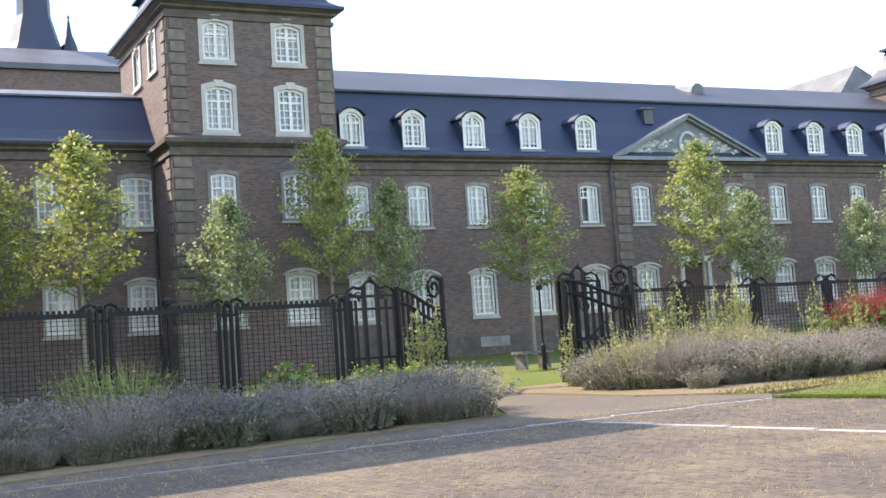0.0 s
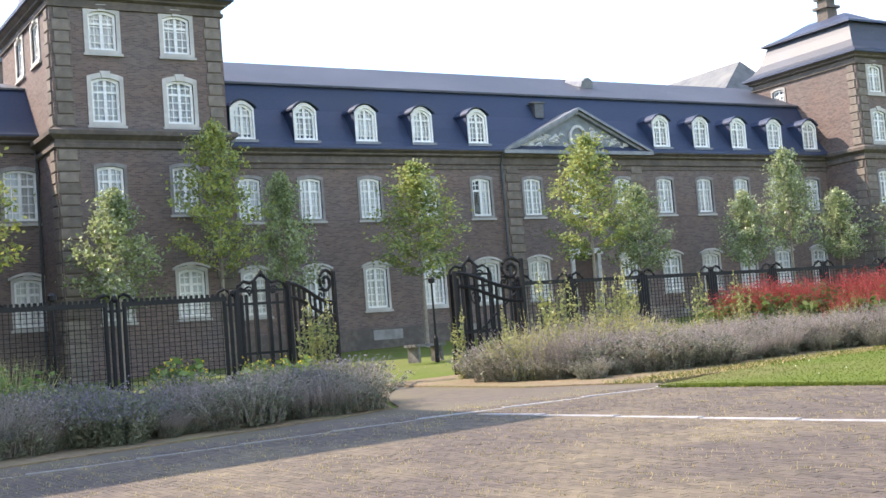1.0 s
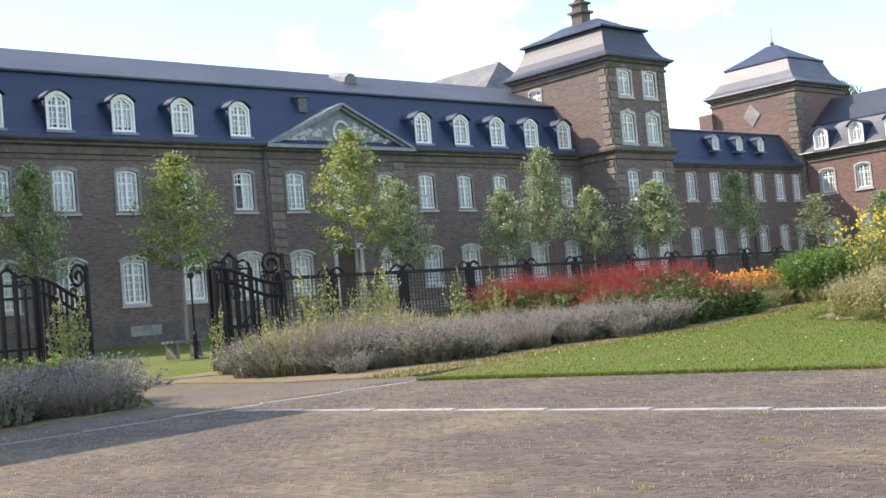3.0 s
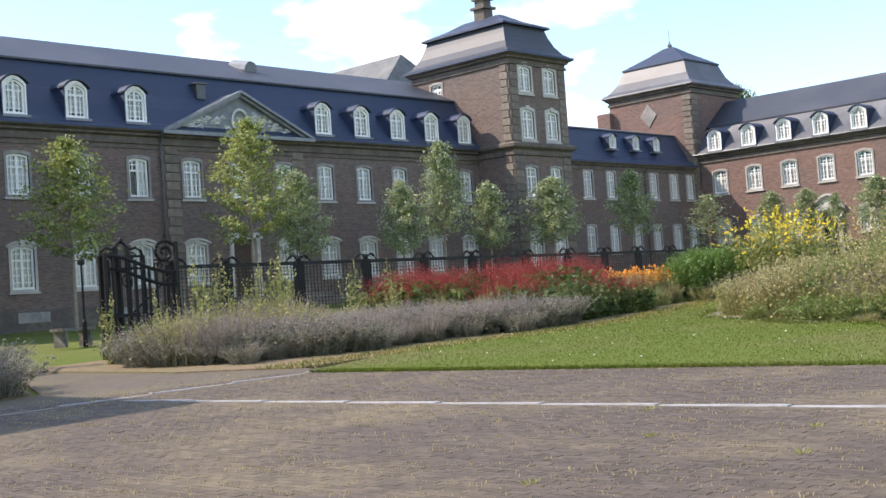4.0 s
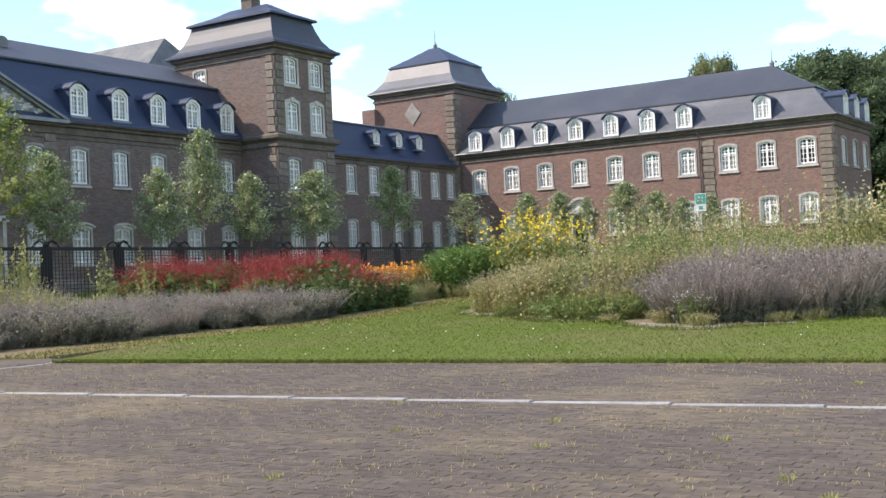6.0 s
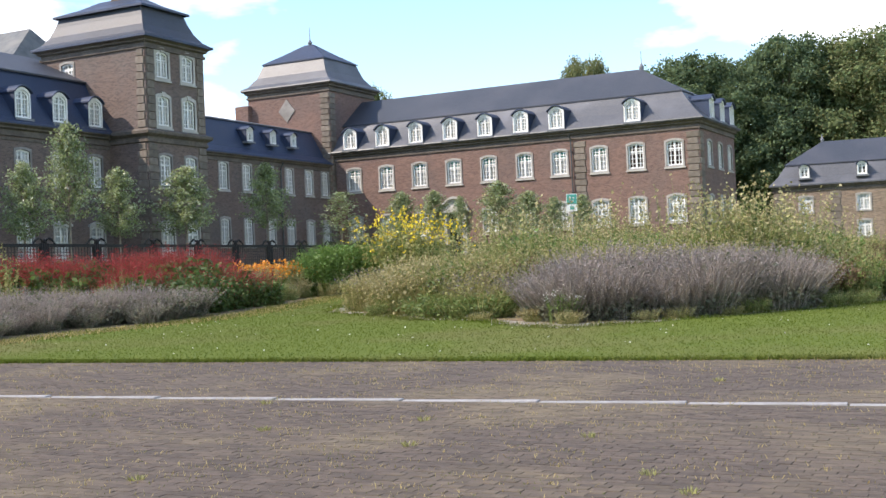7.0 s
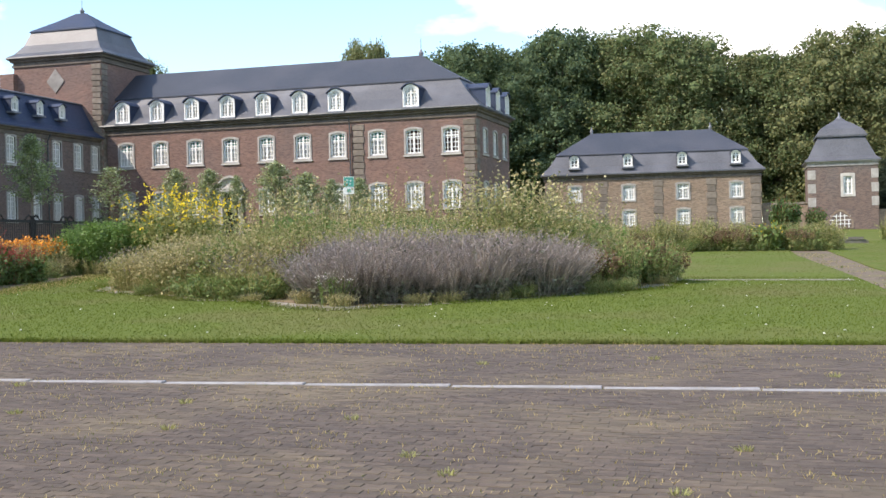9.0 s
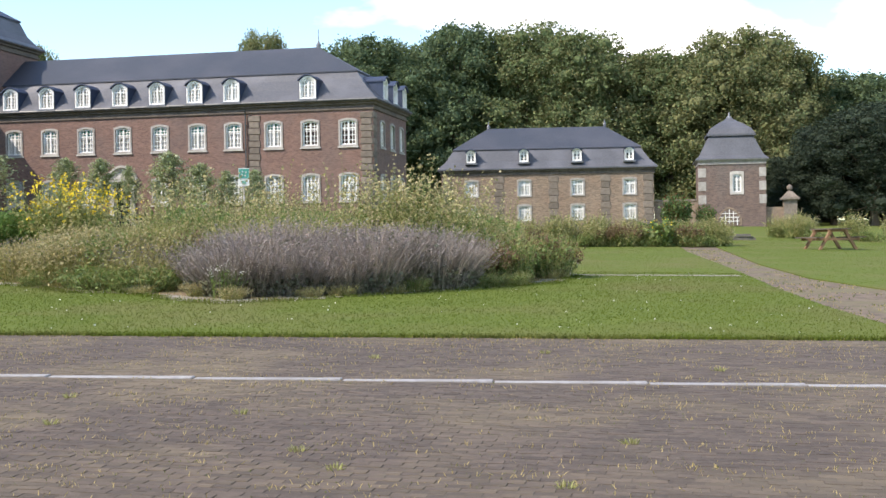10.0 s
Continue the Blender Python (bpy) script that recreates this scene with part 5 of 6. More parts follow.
# lavender before the fence, left of the gate
rows(["lav_a", "grey", "lav_a", "lav_b"], [(-3.0, 18.7), (9.7, 18.7)], 46, 0.35, (0.45, 1.1))
rows(["lav_b", "grey", "lav_a", "lav_a"], [(-3.0, 19.8), (10.1, 19.6)], 42, 0.45, (0.6, 1.25))
rows(["grey", "meadow", "lav_b", "grey"], [(-3.0, 21.0), (4.6, 20.8)], 22, 0.5, (0.95, 1.35))
rows(["grey", "lav_b"], [(4.6, 20.8), (10.4, 20.6)], 16, 0.4, (0.6, 0.9))
rows(["broad", "low", "broad"], [(6.6, 23.0), (10.6, 23.2)], 8, 0.4, (0.6, 0.95))
rows(["low", "grey"], [(-3, 22.6), (7, 22.8)], 16, 0.6, (0.5, 0.8))
rows(["spike"], [(10.9, 23.5), (11.6, 23.9)], 3, 0.1, (0.9, 1.2))
# the bed right of the gate
rows(["spike", "grey", "spike"], [(13.9, 22.4), (15.4, 22.5)], 5, 0.3, (0.6, 0.95))
rows(["spike"], [(16.4, 21.6), (21.0, 21.0)], 4, 0.3, (0.8, 1.1))
rows(["grey", "grey", "hedge"], [(15.6, 22.6), (18.0, 23.0)], 7, 0.5, (0.45, 0.8))
rows(["grey", "grey", "lav_a", "meadow_b"], [(13.6, 20.6), (16.5, 19.3)], 18, 0.6, (0.6, 1.15))
rows(["meadow_b", "grey", "spike", "grey"], [(14.2, 20.9), (17.6, 20.3)], 12, 0.5, (0.85, 1.15), 1.1)
rows(["lav_a", "grey", "grey", "lav_a"], [(13.9, 19.0), (16.0, 18.2), (19.5, 17.9), (21.4, 17.0)], 24, 0.45, (0.4, 1.0))
rows(["meadow_b", "grey", "grey", "stalk"], [(13.9, 20.0), (16.2, 19.2)], 12, 0.5, (0.5, 0.9))
rows(["lav_a", "lav_a", "grey"], [(16.2, 19.2), (18.5, 18.6), (22.6, 17.8)], 30, 0.6, (0.5, 1.05))
rows(["lav_a", "grey", "lav_a", "meadow_b"], [(15.0, 21.2), (18.0, 20.4)], 16, 0.6, (0.65, 1.2), 1.15)
rows(["lav_a", "grey", "meadow_b"], [(18.0, 20.4), (21.4, 19.4)], 12, 0.5, (0.5, 0.9))
rows(["grey", "low", "hedge"], [(18, 22.4), (22, 22.2)], 7, 0.6, (0.5, 0.8))
rows(["red", "red", "leafy"], [(21.6, 22.0), (23.6, 21.2), (27.0, 20.1)], 40, 0.8, (0.9, 1.15))
rows(["red", "red", "leafy"], [(22.6, 20.0), (26.6, 19.0)], 16, 0.4, (0.7, 0.95))
rows(["leafy", "red", "leafy"], [(23.4, 18.4), (26.4, 18.2)], 15, 0.5, (0.6, 0.8))
rows(["rust", "low", "meadow"], [(26.0, 18.6), (29.6, 19.4)], 9, 0.5, (0.4, 0.6))
rows(["orange"], [(28.6, 20.4), (31.4, 20.0)], 12, 0.5, (0.9, 1.1))
rows(["meadow", "low", "hedge"], [(27.4, 19.6), (31.6, 19.6)], 12, 0.4, (0.6, 0.85))
rows(["low", "meadow_b", "grass"], [(27.6, 18.9), (33.0, 19.0)], 12, 0.4, (0.35, 0.6))
rows(["green"], [(30.9, 19.3), (33.0, 17.2)], 15, 0.5, (1.05, 1.25))
# the round bed
rows(["grass", "low", "grass"], [(24.2, 13.6), (22.8, 12.0)], 7, 0.4, (0.6, 0.9))
rows(["meadow_b", "meadow", "grass"], [(24.5, 13.4), (21.8, 9.9)], 22, 0.7, (0.85, 1.1))
rows(["low"], [(22.3, 11.2), (21.2, 9.6)], 7, 0.3, (0.8, 1.0))
rows(["meadow", "low", "rust", "meadow_b"], [(26.5, 14.2), (24.6, 11.4)], 14, 0.8, (0.65, 0.9))
rows(["meadow", "meadow_b", "rust", "meadow"], [(24.6, 11.4), (24.0, 10.0), (23.4, 7.6)], 24, 1.0, (0.95, 1.2))
rows(["yellow"], [(31.6, 17.6), (30.8, 15.2)], 9, 0.4, (0.9, 1.12))
rows(["meadow", "green", "low"], [(29.5, 14.4), (28.4, 12.0)], 10, 1.0, (0.7, 0.95))
rows(["meadow", "green", "meadow", "meadow_b"], [(28.4, 12.0), (27.6, 10.0), (26.5, 7.5), (27.0, 5.0)], 36, 1.2, (1.1, 1.4))
rows(["lav_a"], [(20.9, 8.2), (21.2, 6.9), (22.6, 5.6), (24.4, 4.6)], 27, 0.55, (0.8, 1.55))
rows(["lav_a", "grey"], [(22.2, 8.0), (22.6, 6.8), (24.4, 5.6)], 15, 0.4, (1.1, 1.7))
rows(["white"], [(20.5, 8.2), (20.4, 7.3)], 2, 0.3, (0.6, 0.75))
rows(["reed"], [(26.5, 6.7), (26.2, 5.2)], 9, 0.7, (0.9, 1.15))
rows(["hedge", "meadow", "reed"], [(25.4, 5.0), (27.6, 4.4)], 10, 0.6, (0.8, 1.0))
rows(["rust", "rust", "meadow"], [(24.8, 4.2), (28.0, 3.3)], 14, 0.4, (0.8, 1.05))
rows(["meadow", "green", "meadow_b"], [(33.0, 14.0), (33.0, 8.0), (30.5, 5.0)], 24, 1.2, (1.0, 1.3))
rows(["meadow_b", "grass", "meadow"], [(25.0, 14.6), (22.6, 12.4), (21.0, 9.4), (19.9, 7.4), (21.2, 5.7), (24.3, 3.7), (28.2, 2.9)], 18, 0.3, (0.3, 0.5), 0.6)
rows(["reed", "grass", "meadow"], [(24.2, 11.4), (23.6, 10.0), (24.5, 6.5), (27.0, 4.6)], 22, 1.1, (0.5, 0.85), 1.3)
rows(["reed", "hedge", "meadow_b"], [(28.8, 12.0), (28.5, 10.0), (28.0, 7.0)], 16, 1.2, (0.6, 0.9), 1.2)
rows(["stalk"], [(23.4, 10.6), (23.2, 9.4), (23.0, 8.0), (25.0, 6.0), (27.6, 4.4)], 40, 0.9, (0.75, 1.1))
rows(["stalk", "stalk", "reed"], [(28.4, 12.0), (28.0, 10.5), (27.0, 7.5)], 20, 1.2, (0.9, 1.2))
rows(["stalk"], [(14.4, 20.8), (19.0, 20.0), (22.0, 19.0)], 12, 0.8, (0.45, 0.65))
# the far bed before the low house
rows(["meadow", "low", "meadow_b", "hedge", "hedge", "rust", "broad"], [(48.0, 8.6), (49.5, 3.0), (50.2, -0.9)], 46, 1.2, (0.7, 1.1))
rows(["low", "rust"], [(47.4, 6.5), (49.6, -0.6)], 14, 0.4, (0.8, 1.0))


def young_tree(seed, h, mats, rad, leaves=3000, sparse=False):
    """A slim trunk with rising limbs and a tapering, ragged crown of small leaves."""
    rng = np.random.default_rng(seed)
    s = Soup()
    s.tube([(0, 0, -0.1), (0.02, 0.01, h * 0.3), (0.0, 0.03, h * 0.65), (0.03, 0, h * 0.97)], 0.085, 0.02, 7)
    tips = []
    for i in range(36):
        z = h * (0.36 + 0.58 * i / 36)
        a = i * 2.4 + rng.uniform(-0.4, 0.4)
        f = (z / h - 0.3) / 0.7
        r = rad * (1.0 - 0.85 * f ** 1.3) * rng.uniform(0.7, 1.15) * (0.75 + 0.25 * min(1, f * 5))
        p = Vector((r * math.cos(a), r * math.sin(a), z + r * rng.uniform(0.3, 0.75)))
        mid = Vector((p.x * 0.45, p.y * 0.45, z + (p.z - z) * 0.35))
        s.tube([(0, 0, z), mid, p], 0.028, 0.008, 5)
        tips.append((Vector((0, 0, z)), mid, p))
    trunk = s.mesh("trunk", BARK_PALE)
    P = []
    per = leaves // 36
    for a, b, c in tips:
        t = rng.uniform(0.25, 1.1, per)[:, None]
        a, b, c = np.array(a), np.array(b), np.array(c)
        q = (1 - t) ** 2 * a + 2 * t * (1 - t) * b + t * t * c
        P.append(q + rng.normal(0, 0.13 if not sparse else 0.1, (per, 3)) * (0.5 + t) * [1, 1, 0.8])
    P = np.concatenate(P)
    P = np.concatenate([P, rng.normal(0, 0.14, (leaves // 12, 3)) + [0, 0, h * 0.97]])
    k = rng.uniform(0, 1, len(P)) < 0.5
    v1, f1 = leaves_at(rng, P[k], 0.18, 0.8, 0.62)
    v2, f2 = leaves_at(rng, P[~k], 0.15, 0.8, 0.62)
    return trunk, join("crown", [(v1, f1, 0), (v2, f2, 1)], mats)


TREES = {
    "yellow": young_tree(21, 8.6, [L_YELLOW, L_GREEN], 2.2, 4600),
    "mixed": young_tree(22, 8.6, [L_GREEN, L_YELLOW], 2.0, 5200),
    "green": young_tree(23, 7.0, [L_GREEN, L_DEEP], 1.9, 4800),
    "deep": young_tree(24, 7.0, [L_DEEP, L_GREEN], 1.85, 5200),
    "sparse": young_tree(25, 6.5, [L_DEEP, L_GREEN], 1.5, 1300, True),
}
TREE_H = {"yellow": 8.6, "mixed": 8.6, "green": 7.0, "deep": 7.0, "sparse": 6.5}
TREE_LABEL = {"yellow": "young street tree with yellowing leaves behind the fence", "mixed": "young slender tree with yellow-green leaves", "green": "young slender tree with green leaves",
              "deep": "young tree with dark silvery-green leaves", "sparse": "thin half-bare young tree by the wall"}


def young(kind, x, y, top, wide=1.0):
    z = ground_z(x, y)
    k = (top - z) / TREE_H[kind]
    t = thing("young_tree", pose(x, y, z, 0, 0, prng.uniform(0, 360)), TREE_LABEL[kind], "tree", "young trees")
    W[t.name] = t.matrix_basis.copy()
    for nm, me in zip(("trunk", "crown"), TREES[kind]):
        o = part(nm, me, t)
        o.matrix_basis = Matrix.Diagonal((wide, wide, k, 1))


for kind, x, y, top, wide in (("yellow", 5.2, 46, 9.6, 1.15), ("yellow", 8.3, 46, 10.6, 1.25), ("green", 13.8, 46, 8.3, 1.0), ("yellow", 17.9, 46, 11.0, 1.0), ("green", 20.8, 46.4, 9.0, 0.85),
                              ("mixed", 26.9, 46, 9.5, 1.15), ("mixed", 36.2, 46, 10.8, 1.15), ("deep", 39.0, 46, 8.4, 0.95), ("deep", 46.0, 46, 8.1, 0.85), ("deep", 49.2, 46, 10.3, 0.9), ("deep", 52.9, 46, 8.2, 0.85),
                              ("deep", 58.7, 46, 8.6, 1.15), ("green", 66.9, 46, 9.3, 1.0), ("sparse", 76.0, 46, 7.9, 1.4), ("deep", 76, 41.1, 7.5, 0.85), ("deep", 76, 38.6, 7.4, 0.85), ("deep", 76, 36.6, 6.9, 0.5),
                              ("deep", 76, 33.8, 7.7, 1.0), ("deep", 76, 31.6, 6.9, 0.9), ("deep", 76, 29.8, 6.4, 0.6), ("deep", 76, 27.9, 6.4, 0.6)):
    if y > 43:
        x, y, top = x * 0.967, y * 0.967, 1.6 + (top - 1.6) * 0.967
    young(kind, x, y, top, wide)


def big_tree(seed, h, rad, mats, n=9000):
    """An old broad tree: trunk, limbs and a crown of many leafy boughs with gaps between."""
    rng = np.random.default_rng(seed)
    s = Soup()
    s.tube([(0, 0, -0.3), (0.1, 0, h * 0.2), (0.0, 0.2, h * 0.5)], h * 0.03, h * 0.015, 9)
    P, sizes = [], []
    boughs = []
    s2 = Soup()
    for i in range(90):
        a = i * 2.399
        f = (i + 0.5) / 90
        z = h * (0.1 + 0.82 * f)
        r = rad * math.sqrt(max(0.05, 1 - (abs(f - 0.38) / 0.68) ** 2)) * rng.uniform(0.5, 1.08)
        c = np.array([r * math.cos(a), r * math.sin(a), z])
        boughs.append((c, rad * rng.uniform(0.15, 0.29)))
        if i % 4 == 0:
            s.tube([(0, 0, h * (0.15 + 0.3 * f)), tuple(c * [0.5, 0.5, 0.85]), tuple(c)], h * 0.009, h * 0.002, 6)
    boughs.append((np.array([0, 0, h * 0.75]), rad * 0.55))
    boughs.append((np.array([0, 0, h * 0.5]), rad * 0.6))
    for c, r in boughs:
        m = n // len(boughs)
        d = rng.normal(0, 1, (m, 3))
        d /= np.linalg.norm(d, axis=1)[:, None]
        d[:, 2] *= 0.75
        P.append(c + d * r * (rng.uniform(0.5, 1.0, m) ** 0.4)[:, None] * (1 + 0.22 * np.sin(d * 7 + c).sum(1) / 3)[:, None])
    for c, r in boughs:
        s2.lathe([(r * 0.42 * math.sin(a), -r * 0.34 * math.cos(a)) for a in np.linspace(0.15, 2.99, 6)], 8, tuple(c))
    core = np.array(s2.V), np.array([f for f in s2.F if len(f) == 4])
    P = np.concatenate(P)
    P = P + rng.normal(0, 1, P.shape) * rng.choice([0.12, 0.3], len(P), p=[0.6, 0.4])[:, None]
    k = rng.uniform(0, 1, len(P)) < 0.6
    v1, f1 = leaves_at(rng, P[k], 0.38, 0.7, 0.7)
    v2, f2 = leaves_at(rng, P[~k], 0.32, 0.7, 0.7)
    return s.mesh("trunk", BARK), join("crown", [(v1, f1, 0), (v2, f2, 1), (core[0], core[1], 0)], mats)


BIG = [big_tree(31, 22, 7.5, [L_WOOD, L_WOOD_C], 46000), big_tree(32, 22, 7.0, [L_WOOD_B, L_WOOD], 46000), big_tree(33, 22, 8.0, [L_WOOD_C, L_WOOD], 46000), big_tree(34, 22, 8.0, [L_WOOD_SHADE, L_WOOD_SHADE], 40000)]
WOODS = ((1, 120, 32.5, 19.0, 0.85), (1, 122, 28.5, 18.4, 0.8), (1, 124, 24.0, 20.6, 0.85), (0, 127, 17.5, 20.5, 0.95), (0, 124, 12.5, 19.5, 0.85), (2, 127, 7.5, 17.6, 0.8), (0, 126, 3.0, 17.4, 0.8), (2, 124, -3.5, 19.2, 0.9), (2, 122, -7.0, 17.0, 0.75),
         (2, 136, 0, 18, 1.0), (1, 126, -11.5, 15.0, 0.85), (1, 124, -16.5, 14.6, 0.85), (3, 108, -10.6, 8.6, 0.5), (3, 106, -13.5, 10.2, 0.65), (3, 110, -17, 11.0, 0.7), (1, 128, -23, 15, 1.0), (2, 134, 22, 18, 1.0), (2, 130, 47, 21.5, 0.45), (1, 132, 40, 15.5, 0.7),
         (1, 118, -26, 13, 0.9), (3, 109, -7.4, 6.0, 0.36), (3, 111, -12, 7, 0.5), (3, 107, -18.5, 8, 0.5), (1, 116, -20, 10, 0.7), (1, 113, -4, 5.0, 0.4), (1, 112, 36, 11, 0.7), (0, 128, 73, 20.5, 0.4))
for k, x, y, h, wide in WOODS:
    z = ground_z(x, y)
    t = thing("woodland_tree", pose(x, y, z, 0, 0, prng.uniform(0, 360)), ("broad green old tree behind the walls", "dark green old tree behind the walls", "olive-green old tree behind the walls", "dark yew-like tree by the gate pier, leaf colour darkened for its shade")[k], "tree", "woodland trees")
    for nm, me in zip(("trunk", "crown"), BIG[k]):
        o = part(nm, me, t)
        o.matrix_basis = Matrix.Diagonal((wide, wide, h / 22, 1))


# ---- small things ----
def bench(x, y, rz):
    t = thing("park_bench", pose(x, y, ground_z(x, y) + 0.03, 0, 0, rz), "grey weathered timber backless bench on the grass", "bench")
    for k in (-0.15, 0.0, 0.15):
        s = Soup()
        s.box(-0.75, 0.75, k - 0.065, k + 0.065, 0.44, 0.52)
        part("slat", s.mesh("slat", WOOD_DARK), t)
    for k in (-0.55, 0.55):
        s = Soup()
        s.box(k - 0.05, k + 0.05, -0.2, 0.2, -0.02, 0.44)
        part("leg", s.mesh("leg", WOOD_DARK), t)


bench(18.7, 32.1, 22)


def lamp_post(x, y, h):
    t = thing("garden_post", pose(x, y, ground_z(x, y)), "thin black iron garden lamp post", "lamp post", "garden posts")
    s = Soup()
    s.lathe([(0.07, 0), (0.07, 0.7), (0.035, 0.78), (0.028, h)], 8)
    part("pole", s.mesh("pole", IRON), t)
    s = Soup()
    s.lathe([(0.04, h), (0.1, h + 0.03), (0.1, h + 0.14), (0.03, h + 0.2)], 8)
    part("head", s.mesh("head", IRON), t)


lamp_post(18.65, 31.37, 2.3)
lamp_post(7.05, 28.5, 2.5)


def picnic_table(x, y, rz):
    t = thing("picnic_table", pose(x, y, ground_z(x, y) + 0.035, 0, 0, rz), "worn brown timber picnic table with fixed benches on the lawn", "picnic table")
    for k in range(5):
        s = Soup()
        s.box(-0.9, 0.9, -0.36 + 0.145 * k, -0.23 + 0.145 * k, 0.71, 0.75)
        part("tabletop_plank", s.mesh("tabletop_plank", WOOD_GREY), t)
    for sg in (-1, 1):
        for o in (0.0, 0.14):
            s = Soup()
            y0 = sg * 0.66 + o * sg
            s.box(-0.9, 0.9, min(y0, y0 + 0.12 * sg), max(y0, y0 + 0.12 * sg), 0.41, 0.45)
            part("bench_plank", s.mesh("bench_plank", WOOD_GREY), t)
        s = Soup()
        s.box(sg * 0.62 - 0.03, sg * 0.62 + 0.03, -0.8, 0.8, 0.32, 0.41)
        s.box(sg * 0.62 - 0.03, sg * 0.62 + 0.03, -0.36, 0.36, 0.63, 0.71)
        part("bearer", s.mesh("bearer", WOOD), t)
        for k in (-1, 1):
            s = Soup()
            s.add([(sg * 0.62 - 0.05, k * 0.72, 0), (sg * 0.62 + 0.05, k * 0.72, 0), (sg * 0.62 + 0.05, k * 0.62, 0), (sg * 0.62 - 0.05, k * 0.62, 0),
                   (sg * 0.62 - 0.05, k * 0.3, 0.7), (sg * 0.62 + 0.05, k * 0.3, 0.7), (sg * 0.62 + 0.05, k * 0.18, 0.7), (sg * 0.62 - 0.05, k * 0.18, 0.7)],
                  [(0, 1, 5, 4), (1, 2, 6, 5), (2, 3, 7, 6), (3, 0, 4, 7), (4, 5, 6, 7)])
            part("leg", s.mesh("leg", WOOD), t)


picnic_table(46.7, -4.6, 20)


def sign_post():
    x, y = 60.6, 22.75
    g = ground_z(x, y)
    t = thing("assembly_sign", pose(x, y, g, 0, 0, -68), "green and white sign on a pale post among the plants", "sign")
    s = Soup()
    s.lathe([(0.04, 0), (0.04, 3.55)], 8)
    part("pole", s.mesh("pole", STONE), t)
    s = Soup()
    s.box(-0.27, 0.27, -0.06, -0.03, 2.62, 3.52)
    part("panel", s.mesh("panel", WHITE), t, None, "white sign board")
    s = Soup()
    s.box(-0.25, 0.25, -0.075, -0.062, 3.0, 3.49)
    part("symbol_field", s.mesh("symbol_field", TEAL), t, None, "green square field")
    for a in (0.6, 2.2, 3.75, 5.3):
        s = Soup()
        c, d = math.cos(a), math.sin(a)
        s.add([(0.19 * c, -0.08, 3.24 + 0.19 * d), (0.08 * c - 0.06 * d, -0.08, 3.24 + 0.08 * d + 0.06 * c), (0.08 * c + 0.06 * d, -0.08, 3.24 + 0.08 * d - 0.06 * c)], [(0, 1, 2), (2, 1, 0)])
        part("arrow", s.mesh("arrow", WHITE), t, None, "white arrow")
    s = Soup()
    s.box(-0.1, 0.1, -0.075, -0.062, 2.72, 2.88)
    part("symbol", s.mesh("symbol", TEAL), t, None, "small green symbol")


sign_post()


def timber_heap(x, y, rz):
    t = thing("timber_heap", pose(x, y, ground_z(x, y), 0, 0, rz), "low heap of grey weathered boards on the grass", "timber")
    hr = random.Random(3)
    for k in range(9):
        s = Soup()
        a, z = hr.uniform(-0.12, 0.12), 0.06 * (k // 2)
        s.box(-1.05 + 0.12 * (k // 2), 1.05 - 0.1 * (k // 3), -0.3 + 0.3 * (k % 2), -0.02 + 0.3 * (k % 2), z, z + 0.055, Matrix.Rotation(a, 4, "Z"))
        part("board", s.mesh("board", WOOD_DARK), t)


timber_heap(58.8, -1.4, -83)
rows(["hedge", "low", "hedge"], [(64.0, -3.4), (60.0, -5.6)], 8, 0.6, (0.7, 1.1))
rows(["hedge", "low"], [(58.0, -7.0), (54.0, -8.4)], 6, 0.5, (0.7, 1.1))
for sx, sy, size in ((88.0, 2.0, 2.0), (88.4, 1.4, 1.6), (88.6, -0.35, 1.4)):
    plant("leafy", sx, sy, size * 0.6, size)

# ---- lawn grass, daisies, weeds ----
def in_poly(P, poly):
    x, y = P[:, 0], P[:, 1]
    r = np.zeros(len(P), bool)
    for (xa, ya), (xb, yb) in zip(poly, poly[1:] + poly[:1]):
        r ^= ((ya > y) != (yb > y)) & (x < (xb - xa) * (y - ya) / (yb - ya + 1e-12) + xa)
    return r


RIM = [(25.9, 15.5), (23.3, 14.3), (21.9, 12.0), (21.0, 11.0), (20.9, 9.6), (19.6, 8.4), (19.1, 7.3), (20.2, 6.2), (21.5, 5.35), (24.3, 3.45), (25.4, 2.7), (28.4, 2.5), (34, 4), (38, 9), (34, 15), (28, 16)]


def scatter_blades(name, P, h, w, mats, label, category, seed, lift):
    rng = np.random.default_rng(seed)
    n = len(P)
    z = 0.026 * P[:, 0] + 0.020 * P[:, 1] + lift
    B = np.stack([P[:, 0], P[:, 1], z], 1)
    a = rng.uniform(0, 6.283, n)
    side = np.stack([np.cos(a), np.sin(a), np.zeros(n)], 1) * (w / 2)
    hh = h * rng.uniform(0.5, 1.2, n)
    tip = B + np.stack([rng.normal(0, 0.5, n) * hh, rng.normal(0, 0.5, n) * hh, hh], 1)
    V = np.stack([B - side, B + side, tip + side * 0.3, tip - side * 0.3], 1).reshape(-1, 3)
    o = np.arange(n) * 4
    ob = new(name, join(name, [(V, np.stack([o, o + 1, o + 2, o + 3], 1), 0)], mats))
    tagged(ob, label, category, "", "stuff")


